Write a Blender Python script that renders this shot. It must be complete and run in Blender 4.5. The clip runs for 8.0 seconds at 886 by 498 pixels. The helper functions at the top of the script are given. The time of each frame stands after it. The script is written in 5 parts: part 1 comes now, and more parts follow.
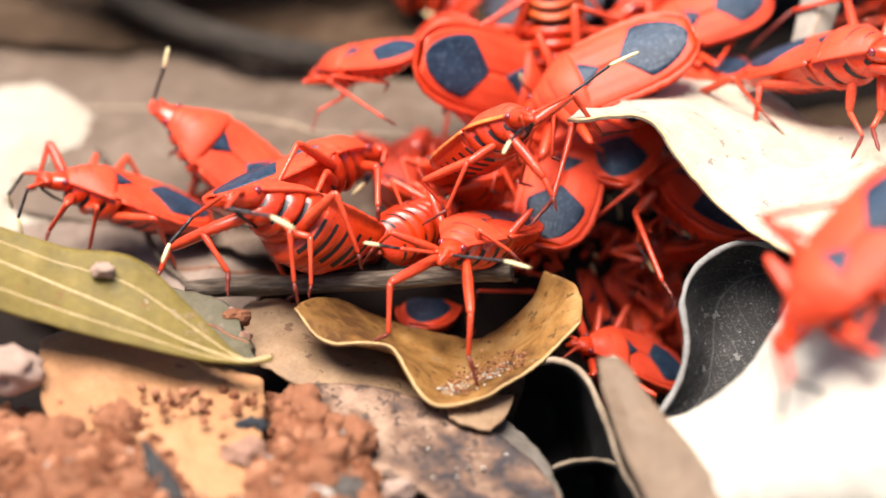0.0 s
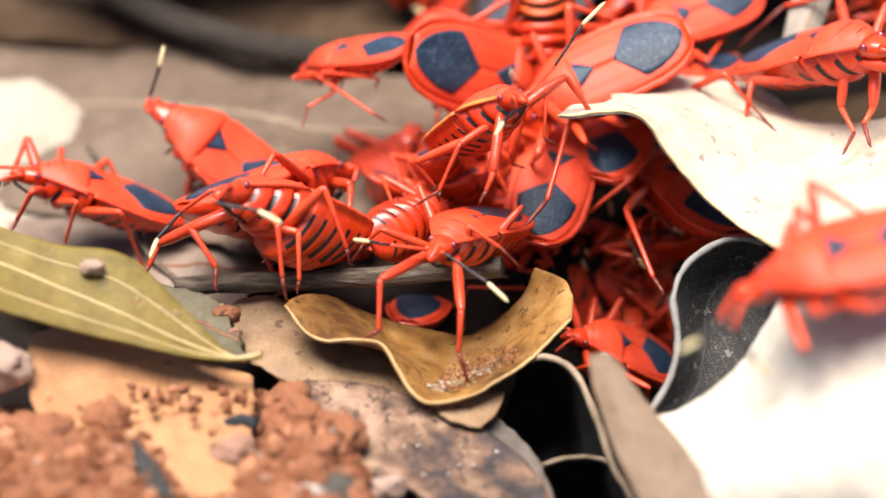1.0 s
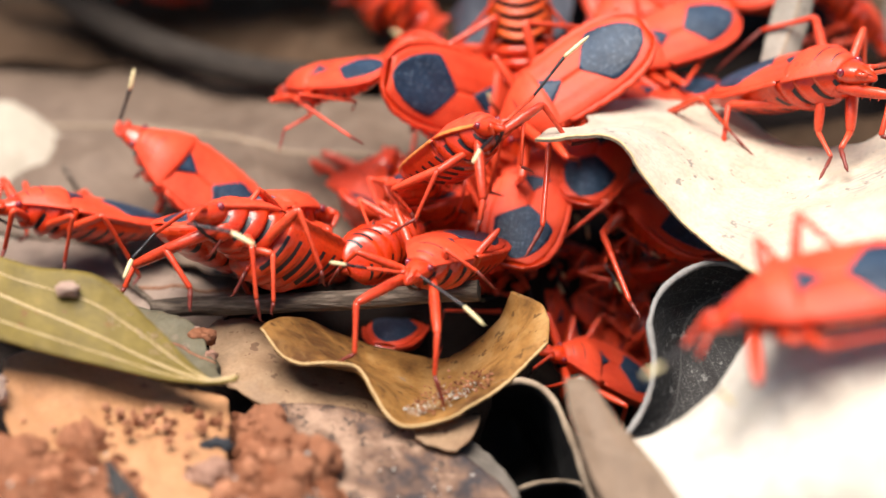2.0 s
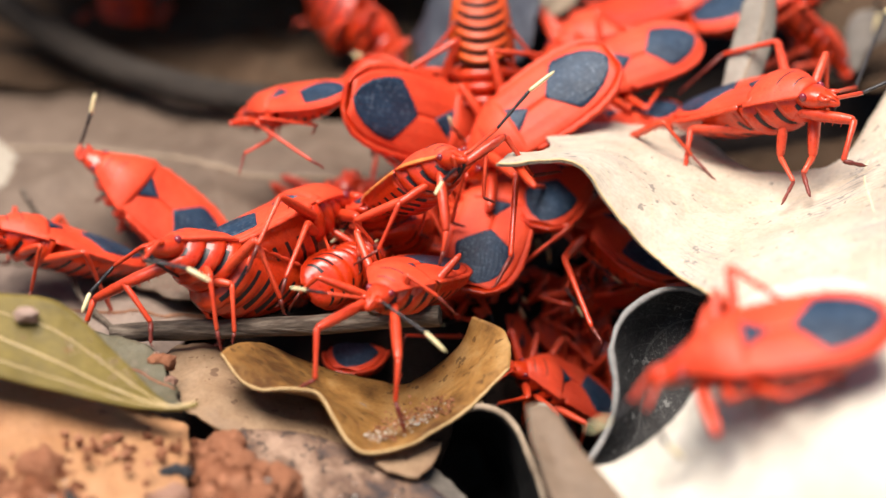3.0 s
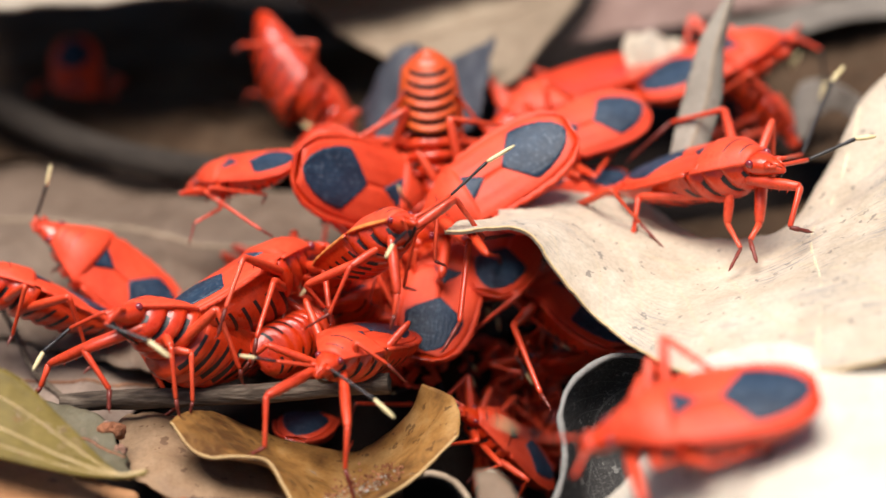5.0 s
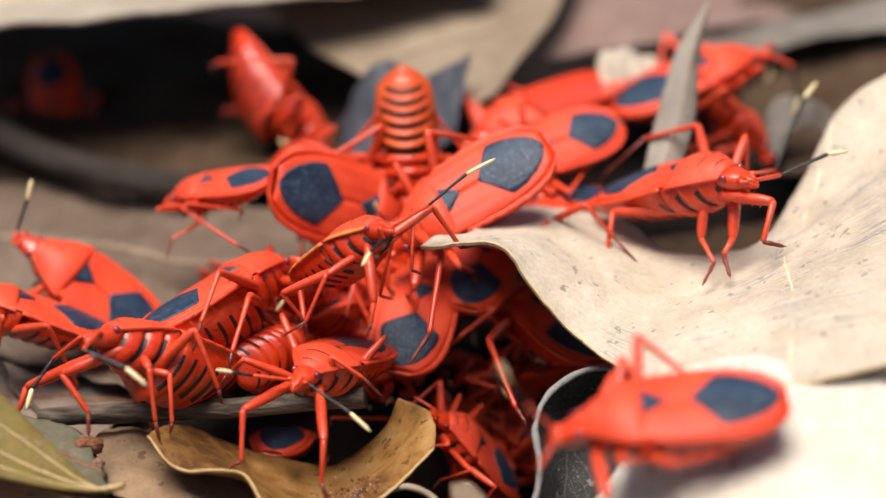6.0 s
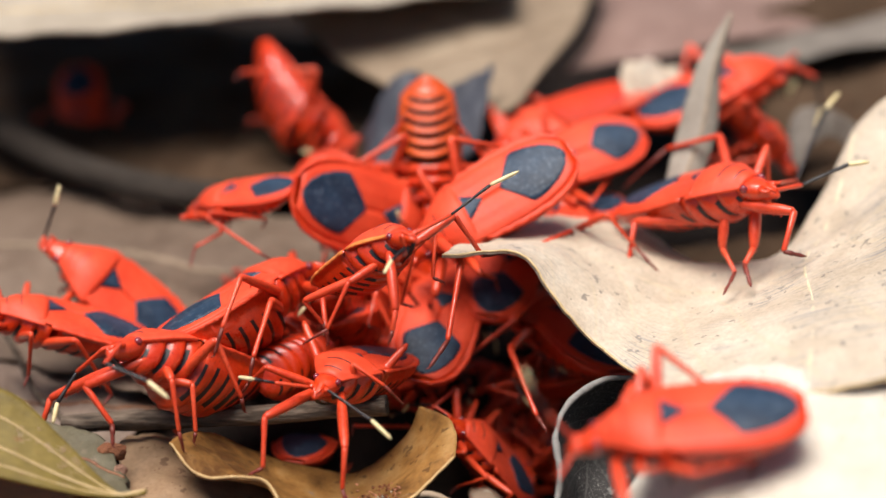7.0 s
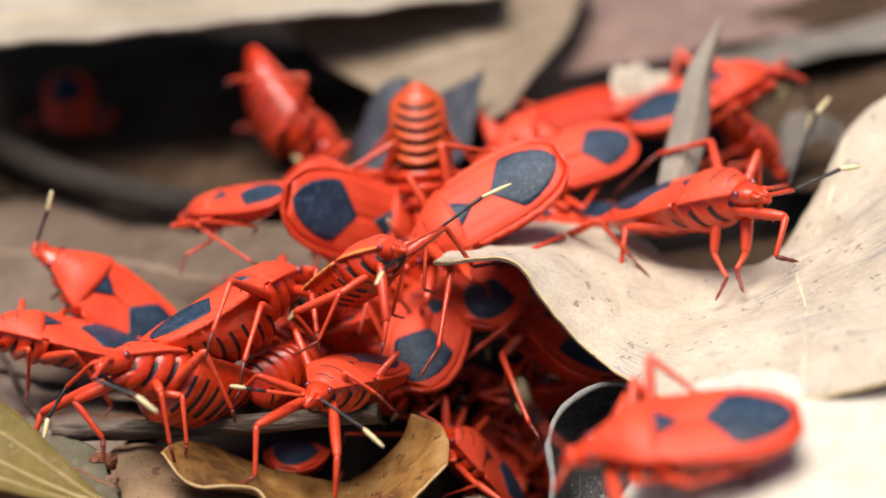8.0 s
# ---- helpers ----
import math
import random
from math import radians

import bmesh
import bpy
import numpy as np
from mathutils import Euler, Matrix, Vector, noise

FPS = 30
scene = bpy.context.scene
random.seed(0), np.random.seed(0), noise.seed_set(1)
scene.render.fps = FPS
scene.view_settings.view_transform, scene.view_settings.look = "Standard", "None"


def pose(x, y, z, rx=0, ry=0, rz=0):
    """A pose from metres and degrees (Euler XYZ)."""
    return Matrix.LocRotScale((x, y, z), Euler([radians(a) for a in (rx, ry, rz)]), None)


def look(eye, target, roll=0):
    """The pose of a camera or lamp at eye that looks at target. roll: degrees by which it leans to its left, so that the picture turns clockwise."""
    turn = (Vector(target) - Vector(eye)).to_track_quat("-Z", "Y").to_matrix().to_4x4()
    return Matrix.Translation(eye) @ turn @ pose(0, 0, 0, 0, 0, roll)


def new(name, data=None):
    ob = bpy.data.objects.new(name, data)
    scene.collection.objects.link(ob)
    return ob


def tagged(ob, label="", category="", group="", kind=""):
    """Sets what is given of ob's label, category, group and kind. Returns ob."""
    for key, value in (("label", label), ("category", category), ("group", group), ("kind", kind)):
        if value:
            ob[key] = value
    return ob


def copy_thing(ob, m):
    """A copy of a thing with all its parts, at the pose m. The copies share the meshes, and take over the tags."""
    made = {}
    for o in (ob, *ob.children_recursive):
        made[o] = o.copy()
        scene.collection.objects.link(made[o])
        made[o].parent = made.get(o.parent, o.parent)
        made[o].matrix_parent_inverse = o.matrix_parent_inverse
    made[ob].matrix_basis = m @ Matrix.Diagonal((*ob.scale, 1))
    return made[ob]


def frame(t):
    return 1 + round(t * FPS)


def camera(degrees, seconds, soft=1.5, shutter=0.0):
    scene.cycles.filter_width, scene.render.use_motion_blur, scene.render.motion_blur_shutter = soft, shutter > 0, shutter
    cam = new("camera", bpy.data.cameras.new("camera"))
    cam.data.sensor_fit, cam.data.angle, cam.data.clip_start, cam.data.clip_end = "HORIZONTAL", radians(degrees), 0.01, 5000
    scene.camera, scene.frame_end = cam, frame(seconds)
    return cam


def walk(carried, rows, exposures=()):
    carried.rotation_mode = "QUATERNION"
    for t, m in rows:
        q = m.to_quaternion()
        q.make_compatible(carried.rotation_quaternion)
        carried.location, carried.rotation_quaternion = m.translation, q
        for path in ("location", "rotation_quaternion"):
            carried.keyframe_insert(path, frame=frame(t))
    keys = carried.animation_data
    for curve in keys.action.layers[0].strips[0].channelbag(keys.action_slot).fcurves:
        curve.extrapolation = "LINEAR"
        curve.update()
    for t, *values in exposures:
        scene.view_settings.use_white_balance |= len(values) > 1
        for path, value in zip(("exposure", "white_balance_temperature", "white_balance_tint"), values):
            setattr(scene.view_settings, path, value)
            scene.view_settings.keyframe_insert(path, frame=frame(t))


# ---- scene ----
cam = camera(16, 8.0)
cam.data.dof.use_dof = True
cam.data.dof.focus_distance = 0.2695
cam.data.dof.aperture_fstop = 13.5
walk(cam, [
    (0, look((-0.00231, -0.24895, 0.12657), (-0.01140, -0.00600, 0.00912), -0.655)),
    (0.5, look((-0.00223, -0.24847, 0.12643), (-0.01131, -0.00568, 0.00866), -0.694)),
    (1, look((-0.00213, -0.24815, 0.12634), (-0.01060, -0.00538, 0.00849), -0.615)),
    (1.5, look((-0.00196, -0.24814, 0.12630), (-0.01058, -0.00522, 0.00876), -0.513)),
    (2, look((-0.00192, -0.24777, 0.12628), (-0.00861, -0.00413, 0.01011), -0.237)),
    (2.2, look((-0.00198, -0.24759, 0.12633), (-0.00690, -0.00379, 0.01041), -0.167)),
    (3.3, look((-0.00227, -0.24550, 0.12682), (-0.00516, -0.00133, 0.01163), 0.155)),
    (3.5, look((-0.00223, -0.24526, 0.12650), (-0.00517, -0.00111, 0.01125), -0.022)),
    (4, look((-0.00168, -0.24573, 0.12597), (-0.00411, -0.00026, 0.01355), 0.239)),
    (4.5, look((-0.00101, -0.24631, 0.12612), (-0.00241, 0.00055, 0.01678), 0.187)),
    (4.7, look((-0.00101, -0.24681, 0.12612), (-0.00185, 0.00015, 0.01699), 0.187)),
    (6, look((-0.00062, -0.24953, 0.12599), (0.00112, -0.00160, 0.01909), 0.279)),
    (6.5, look((-0.00010, -0.25016, 0.12605), (0.00042, -0.00177, 0.02020), 0.059)),
    (7, look((0.00054, -0.25087, 0.12593), (-0.00074, -0.00242, 0.02024), 0.187)),
    (7.5, look((0.00065, -0.25083, 0.12590), (0.00015, -0.00200, 0.02109), 0.033)),
    (8, look((0.00000, -0.25000, 0.12600), (0.00000, -0.00146, 0.02050), 0.000)),
], [(0, 1.24), (1.2, 1.19), (1.5, 1.27), (2.0, 0.97), (4.0, 0.77), (6.0, 0.53), (8.0, 0.52)])

# ---------------------------------------------------------------- light
world = bpy.data.worlds.new("sky")
scene.world = world
world.use_nodes = True
sky = world.node_tree.nodes.new("ShaderNodeTexSky")
sky.sky_type, sky.sun_disc = "NISHITA", False
sky.sun_elevation, sky.sun_rotation = radians(75), radians(219)
world.node_tree.links.new(sky.outputs[0], world.node_tree.nodes["Background"].inputs[0])
world.node_tree.nodes["Background"].inputs[1].default_value = 0.05
sun = new("sun", bpy.data.lights.new("sun", "SUN"))
sun.data.energy, sun.data.angle, sun.data.color = 4.6, radians(42), (1.0, 0.95, 0.895)
sun.matrix_world = look((-0.16, -0.2, 1.0), (0, 0, 0))

MM = 0.001


# ---------------------------------------------------------------- materials
class Nodes:
    """A node material in the making."""

    def __init__(self, name, rough=0.6, spec=0.4):
        self.mat = bpy.data.materials.new(name)
        self.mat.use_nodes = True
        self.nt = self.mat.node_tree
        self.shader = self.nt.nodes["Principled BSDF"]
        self.shader.inputs["Roughness"].default_value = rough
        self.shader.inputs["Specular IOR Level"].default_value = spec

    def add(self, kind, **sets):
        n = self.nt.nodes.new(kind)
        for k, v in sets.items():
            n.inputs[k].default_value = v
        return n

    def link(self, a, b):
        self.nt.links.new(a, b)

    def coords(self, kind="Object"):
        return self.add("ShaderNodeTexCoord").outputs[kind]

    def noise(self, vec, scale, detail=4.0, rough=0.6):
        n = self.add("ShaderNodeTexNoise", Scale=scale, Detail=detail, Roughness=rough)
        self.link(vec, n.inputs["Vector"])
        return n.outputs["Fac"]

    def ramp(self, fac, stops):
        n = self.nt.nodes.new("ShaderNodeValToRGB")
        els = n.color_ramp.elements
        while len(els) < len(stops):
            els.new(0.5)
        for e, (p, c) in zip(els, stops):
            e.position, e.color = p, (*c, 1)
        self.link(fac, n.inputs[0])
        return n.outputs[0]

    def math(self, op, a, b=0.0):
        n = self.nt.nodes.new("ShaderNodeMath")
        n.operation = op
        for i, v in enumerate((a, b)):
            if isinstance(v, (int, float)):
                n.inputs[i].default_value = v
            else:
                self.link(v, n.inputs[i])
        return n.outputs[0]

    def mix(self, fac, a, b, mode="MIX"):
        n = self.nt.nodes.new("ShaderNodeMix")
        n.data_type, n.blend_type = "RGBA", mode
        for i, v in ((0, fac), (6, a), (7, b)):
            if isinstance(v, (int, float)):
                n.inputs[i].default_value = v
            elif isinstance(v, tuple):
                n.inputs[i].default_value = (*v, 1)
            else:
                self.link(v, n.inputs[i])
        return n.outputs[2]

    def bump(self, height, strength, dist):
        n = self.add("ShaderNodeBump", Strength=strength, Distance=dist)
        self.link(height, n.inputs["Height"])
        old = self.shader.inputs["Normal"].links
        if old:
            self.link(old[0].from_socket, n.inputs["Normal"])
        self.link(n.outputs[0], self.shader.inputs["Normal"])

    def colour(self, out):
        self.link(out, self.shader.inputs["Base Color"])

    def roughness(self, out):
        self.link(out, self.shader.inputs["Roughness"])


def shell_material(name, dark, mid, light, rough=0.42, spec=0.45, coat=0.1):
    m = Nodes(name, rough, spec)
    v = m.coords()
    big, small = m.noise(v, 260, 3), m.noise(v, 2600, 4)
    c = m.ramp(big, [(0.28, dark), (0.5, mid), (0.75, light)])
    c = m.mix(0.4, c, m.ramp(small, [(0.3, dark), (0.7, light)]))
    pits = m.ramp(m.noise(v, 5600, 2), [(0.56, (0, 0, 0)), (0.72, (1, 1, 1))])
    m.colour(m.mix(m.math("MULTIPLY", pits, 0.5), c, tuple(0.45 * k for k in dark)))
    m.bump(big, 0.25, 0.0002)
    m.bump(small, 0.4, 0.00007)
    m.bump(m.noise(v, 7000, 3), 0.3, 0.00003)
    m.roughness(m.math("ADD", m.math("ADD", m.math("MULTIPLY", big, 0.25), m.math("MULTIPLY", small, 0.2)), rough - 0.2))
    m.shader.inputs["Coat Weight"].default_value = coat
    m.shader.inputs["Subsurface Weight"].default_value = 0.0
    return m.mat


RED = shell_material("red_shell", (0.46, 0.017, 0.002), (0.60, 0.034, 0.004), (0.70, 0.062, 0.009), 0.3, 0.5, 0.3)
RED_WING = shell_material("red_wing", (0.57, 0.036, 0.010), (0.70, 0.058, 0.018), (0.78, 0.085, 0.031), 0.5, 0.35, 0.0)
# Orange that paints backlight glowing through the perched bug's thin edges.
EDGE_BACKLIT = shell_material("backlit_edge", (0.56, 0.13, 0.02), (0.7, 0.2, 0.04), (0.8, 0.3, 0.08), 0.45, 0.4, 0.0)
RED_LEG = shell_material("red_leg", (0.50, 0.028, 0.008), (0.64, 0.05, 0.012), (0.74, 0.09, 0.03), 0.36, 0.45, 0.2)
ORANGE = shell_material("orange_belly", (0.36, 0.03, 0.002), (0.53, 0.058, 0.003), (0.65, 0.095, 0.006), 0.4, 0.4, 0.2)
BLACK = shell_material("black_shell", (0.006, 0.004, 0.005), (0.012, 0.008, 0.009), (0.02, 0.014, 0.014), 0.45)
BROWN_BAR = shell_material("brown_bar", (0.016, 0.005, 0.003), (0.03, 0.009, 0.005), (0.05, 0.015, 0.008), 0.6, 0.2, 0.0)
TARSUS = shell_material("dark_tarsus", (0.07, 0.01, 0.006), (0.16, 0.02, 0.01), (0.25, 0.035, 0.02), 0.5)
PALE = shell_material("pale_tip", (0.62, 0.47, 0.2), (0.78, 0.62, 0.32), (0.85, 0.76, 0.5), 0.5)
EYE = shell_material("red_eye", (0.1, 0.008, 0.014), (0.2, 0.016, 0.025), (0.3, 0.03, 0.045), 0.2, 0.6, 0.4)


def membrane_material():
    m = Nodes("slate_membrane", 0.5, 0.35)
    v = m.coords()
    big, small = m.noise(v, 420, 4), m.noise(v, 3200, 4)
    # Pale specks: dust, and the skin's small glints painted in with it.
    glint_dust = m.ramp(m.noise(v, 4200, 4), [(0.54, (0, 0, 0)), (0.7, (1, 1, 1))])
    slate = (m.ramp(big, [(0.3, (0.006, 0.014, 0.03)), (0.55, (0.013, 0.03, 0.058)), (0.8, (0.028, 0.054, 0.095))]))
    m.colour(m.mix(m.math("MULTIPLY", glint_dust, 0.5), slate, (0.16, 0.2, 0.25)))
    wave = m.add("ShaderNodeTexWave", Scale=900.0, Distortion=9.0, Detail=4.0)
    m.link(v, wave.inputs["Vector"])
    m.bump(wave.outputs["Fac"], 0.3, 0.00006)
    m.bump(small, 0.3, 0.00005)
    m.roughness(m.math("ADD", m.math("MULTIPLY", small, 0.3), 0.36))
    return m.mat


MEMBRANE = membrane_material()


def leaf_material(name, dark, mid, light, vein, spots=(0.05, 0.03, 0.02), spot_at=0.68, veins=9, vein_mix=0.35, rough=0.6, through_light=0.15, stops=(0.3, 0.5, 0.68), spec=0.35, streaks=0.0, grain=0.0):
    """Dry leaf: blotches at two scales, a midrib and slanting side veins along the leaf's own length, specks."""
    m = Nodes(name, rough, spec)
    v, uv = m.coords(), m.coords("UV")
    big, mid_n, fine = m.noise(v, 70, 5), m.noise(v, 420, 5), m.noise(v, 2400, 4)
    c = m.ramp(m.math("ADD", m.math("MULTIPLY", big, 0.65), m.math("MULTIPLY", mid_n, 0.35)), [(stops[0], dark), (stops[1], mid), (stops[2], light)])
    sep = m.add("ShaderNodeSeparateXYZ")
    m.link(uv, sep.inputs[0])
    off = m.math("ABSOLUTE", m.math("SUBTRACT", sep.outputs[1], 0.5))
    slant = m.math("ADD", m.math("MULTIPLY", sep.outputs[0], veins), m.math("MULTIPLY", off, -veins * 0.55))
    slant = m.math("ADD", slant, m.math("MULTIPLY", big, 0.6))
    tooth = m.math("ABSOLUTE", m.math("SUBTRACT", m.math("FRACT", slant), 0.5))
    side = m.math("LESS_THAN", tooth, 0.035)
    rib = m.math("LESS_THAN", off, 0.012)
    lines = m.math("MAXIMUM", side, rib)
    c = m.mix(m.math("MULTIPLY", lines, vein_mix), c, vein)
    speck = m.math("GREATER_THAN", m.noise(v, 900, 2), spot_at)
    c = m.mix(m.math("MULTIPLY", speck, 0.7), c, spots)
    if grain:
        dots = m.noise(v, 4200, 3)
        c = m.mix(m.math("MULTIPLY", m.ramp(dots, [(0.54, (0, 0, 0)), (0.68, (1, 1, 1))]), grain), c, vein)
        m.bump(dots, 0.8, 0.0002)
    if streaks:
        fibre = m.add("ShaderNodeMapping")
        fibre.inputs["Scale"].default_value = (7, 170, 1)
        m.link(uv, fibre.inputs[0])
        line = m.ramp(m.noise(fibre.outputs[0], 1.0, 4), [(0.5, (0, 0, 0)), (0.62, (1, 1, 1))])
        patch = m.ramp(m.noise(v, 110, 3), [(0.45, (0, 0, 0)), (0.62, (1, 1, 1))])
        c = m.mix(m.math("MULTIPLY", m.math("MULTIPLY", line, patch), streaks), c, (0.25, 0.25, 0.26))
    c = m.mix(m.math("MULTIPLY", m.math("SUBTRACT", fine, 0.4), 0.6), c, (0.02, 0.012, 0.006))
    m.colour(c)
    m.bump(lines, 0.25, 0.00015)
    m.bump(mid_n, 0.35, 0.0004)
    m.bump(fine, 0.35, 0.0001)
    m.roughness(m.math("ADD", m.math("MULTIPLY", mid_n, 0.3), rough - 0.15))
    if through_light:
        t = m.add("ShaderNodeBsdfTranslucent")
        m.link(c, t.inputs[0])
        mx = m.add("ShaderNodeMixShader", Fac=through_light)
        m.link(m.shader.outputs[0], mx.inputs[1])
        m.link(t.outputs[0], mx.inputs[2])
        m.link(mx.outputs[0], m.nt.nodes["Material Output"].inputs[0])
    return m.mat


LEAF_PALE = leaf_material("pale_dry_leaf", (0.45, 0.355, 0.255), (0.61, 0.5, 0.38), (0.73, 0.635, 0.51), (0.66, 0.53, 0.35), (0.2, 0.17, 0.15), 0.67, 7, 0.3, 0.7, streaks=0.9)
# Lighter copy of the pale leaf, with strong sunlight put into the colour.
LEAF_CREAM = leaf_material("sunlit_cream_leaf", (0.56, 0.47, 0.37), (0.7, 0.62, 0.51), (0.8, 0.74, 0.645), (0.78, 0.68, 0.52), (0.3, 0.26, 0.22), 0.7, 7, 0.3, 0.7)
# Cream leaf colour lowered to stand for weaker light on it.
LEAF_DIM = leaf_material("dim_cream_leaf", (0.3, 0.245, 0.18), (0.42, 0.35, 0.27), (0.54, 0.47, 0.37), (0.5, 0.42, 0.3), (0.2, 0.17, 0.15), 0.71, 7, 0.3, 0.7)
LEAF_LITTER = leaf_material("brown_litter_leaf", (0.1, 0.065, 0.044), (0.152, 0.102, 0.071), (0.22, 0.154, 0.11), (0.25, 0.18, 0.13), (0.08, 0.05, 0.035), 0.7, 6, 0.25, 0.7)
LEAF_CURL = leaf_material("amber_leaf", (0.13, 0.058, 0.02), (0.4, 0.195, 0.055), (0.6, 0.36, 0.14), (0.5, 0.3, 0.12), (0.12, 0.055, 0.022), 0.65, 8, 0.12, 0.42, 0.3, (0.38, 0.49, 0.62))
LEAF_OLIVE = leaf_material("olive_leaf", (0.115, 0.078, 0.014), (0.195, 0.136, 0.03), (0.3, 0.205, 0.06), (0.34, 0.25, 0.09), (0.2, 0.08, 0.03), 0.68, 11, 0.14, 0.55, 0.06, (0.36, 0.5, 0.62), 0.22)
LEAF_MAUVE = leaf_material("pinkish_brown_leaf", (0.15, 0.1, 0.075), (0.24, 0.17, 0.13), (0.34, 0.25, 0.195), (0.3, 0.22, 0.16), (0.1, 0.06, 0.04), 0.68, 6, 0.25, 0.7)
LEAF_TAN = leaf_material("tan_leaf", (0.27, 0.155, 0.088), (0.4, 0.25, 0.142), (0.52, 0.345, 0.21), (0.42, 0.27, 0.15), (0.16, 0.08, 0.045), 0.66, 6, 0.2, 0.65, 0.3)
LEAF_ORANGE = leaf_material("orange_tan_leaf", (0.36, 0.16, 0.065), (0.48, 0.235, 0.105), (0.57, 0.32, 0.17), (0.36, 0.17, 0.08), (0.2, 0.09, 0.05), 0.7, 4, 0.25, 0.6)
LEAF_BLOTCH = leaf_material("blotched_leaf", (0.045, 0.038, 0.04), (0.19, 0.108, 0.07), (0.41, 0.26, 0.175), (0.2, 0.1, 0.06), (0.03, 0.022, 0.02), 0.6, 5, 0.15, 0.5, 0.1, (0.41, 0.48, 0.56), 0.25, grain=0.25)
LEAF_GREY = leaf_material("grey_leaf", (0.09, 0.075, 0.06), (0.17, 0.14, 0.115), (0.27, 0.23, 0.19), (0.3, 0.26, 0.2), (0.05, 0.04, 0.03), 0.7, 7, 0.3, 0.6)
LEAF_ASH = leaf_material("ash_leaf", (0.24, 0.2, 0.16), (0.34, 0.29, 0.235), (0.44, 0.38, 0.31), (0.4, 0.34, 0.27), (0.12, 0.09, 0.07), 0.7, 14, 0.3, 0.7)
LEAF_DRAB = leaf_material("drab_leaf", (0.13, 0.082, 0.05), (0.2, 0.132, 0.085), (0.28, 0.19, 0.128), (0.3, 0.23, 0.17), (0.1, 0.07, 0.05), 0.7, 6, 0.25, 0.7)
# Umber kept very dark: the hollows' shade is part of this colour.
LEAF_UMBER_SHADE = leaf_material("shade_umber_leaf", (0.036, 0.021, 0.012), (0.066, 0.039, 0.023), (0.11, 0.067, 0.041), (0.1, 0.075, 0.05), (0.03, 0.02, 0.014), 0.7, 5, 0.3, 0.8, 0.15, (0.3, 0.5, 0.68), 0.1)
LEAF_RUSSET = leaf_material("grey_olive_leaf", (0.075, 0.062, 0.034), (0.13, 0.112, 0.068), (0.2, 0.172, 0.115), (0.22, 0.17, 0.1), (0.05, 0.03, 0.02), 0.68, 5, 0.25, 0.6)
LEAF_DUN = leaf_material("dun_leaf", (0.18, 0.128, 0.08), (0.27, 0.195, 0.13), (0.36, 0.275, 0.19), (0.33, 0.24, 0.16), (0.1, 0.07, 0.05), 0.7, 6, 0.3, 0.7)
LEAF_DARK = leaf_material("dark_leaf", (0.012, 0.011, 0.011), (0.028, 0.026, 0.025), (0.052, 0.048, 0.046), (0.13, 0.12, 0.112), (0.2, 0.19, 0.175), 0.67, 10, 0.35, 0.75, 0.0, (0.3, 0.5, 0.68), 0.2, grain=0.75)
LEAF_SLATE = leaf_material("slate_leaf", (0.02, 0.02, 0.028), (0.038, 0.04, 0.052), (0.062, 0.065, 0.082), (0.06, 0.06, 0.07), (0.03, 0.025, 0.03), 0.7, 5, 0.2, 0.6, 0.0)


RIM_AMBER = shell_material("amber_rim", (0.32, 0.19, 0.075), (0.46, 0.29, 0.12), (0.58, 0.4, 0.2), 0.6, 0.3, 0.0)
RIM_PALE = shell_material("pale_rim", (0.4, 0.27, 0.12), (0.56, 0.4, 0.2), (0.7, 0.54, 0.32), 0.6, 0.3, 0.0)
RIM_CREAM = shell_material("cream_rib", (0.55, 0.44, 0.27), (0.66, 0.56, 0.37), (0.74, 0.66, 0.48), 0.6, 0.3, 0.0)
RIM_BROWN = shell_material("brown_rim", (0.10, 0.035, 0.018), (0.2, 0.08, 0.04), (0.3, 0.15, 0.08), 0.6, 0.3, 0.0)
RIM_FELT = shell_material("felted_grey_rim", (0.13, 0.12, 0.11), (0.2, 0.185, 0.17), (0.3, 0.28, 0.26), 0.85, 0.2, 0.0)
RIM_GREY = shell_material("grey_rim", (0.17, 0.115, 0.072), (0.29, 0.21, 0.14), (0.42, 0.32, 0.225), 0.7, 0.3, 0.0)
# Near-black colour that stands for the shade inside the rolled leaves.
LEAF_SHADE = leaf_material("shade_black_leaf", (0.004, 0.0035, 0.003), (0.008, 0.007, 0.006), (0.014, 0.012, 0.01), (0.012, 0.01, 0.009), (0.004, 0.004, 0.004), 0.7, 7, 0.2, 0.7, 0.0)


def soil_material(name, dark, mid, light):
    m = Nodes(name, 0.9, 0.2)
    v = m.coords()
    big, small, fine = m.noise(v, 90, 5), m.noise(v, 700, 5), m.noise(v, 3500, 4)
    c = m.ramp(m.math("ADD", m.math("MULTIPLY", big, 0.5), m.math("MULTIPLY", small, 0.5)), [(0.3, dark), (0.5, mid), (0.7, light)])
    info = m.add("ShaderNodeNewGeometry")
    c = m.mix(0.65, c, m.ramp(info.outputs["Random Per Island"], [(0.08, dark), (0.45, mid), (0.85, light), (1.0, tuple(min(1.0, 1.6 * k) for k in light))]))
    m.colour(c)
    grit = m.noise(v, 8000, 3)
    m.bump(small, 0.9, 0.001)
    m.bump(fine, 1.0, 0.0005)
    m.bump(grit, 0.9, 0.00015)
    m.colour(m.mix(m.math("MULTIPLY", m.ramp(grit, [(0.52, (0, 0, 0)), (0.7, (1, 1, 1))]), 0.5), c, light))
    return m.mat


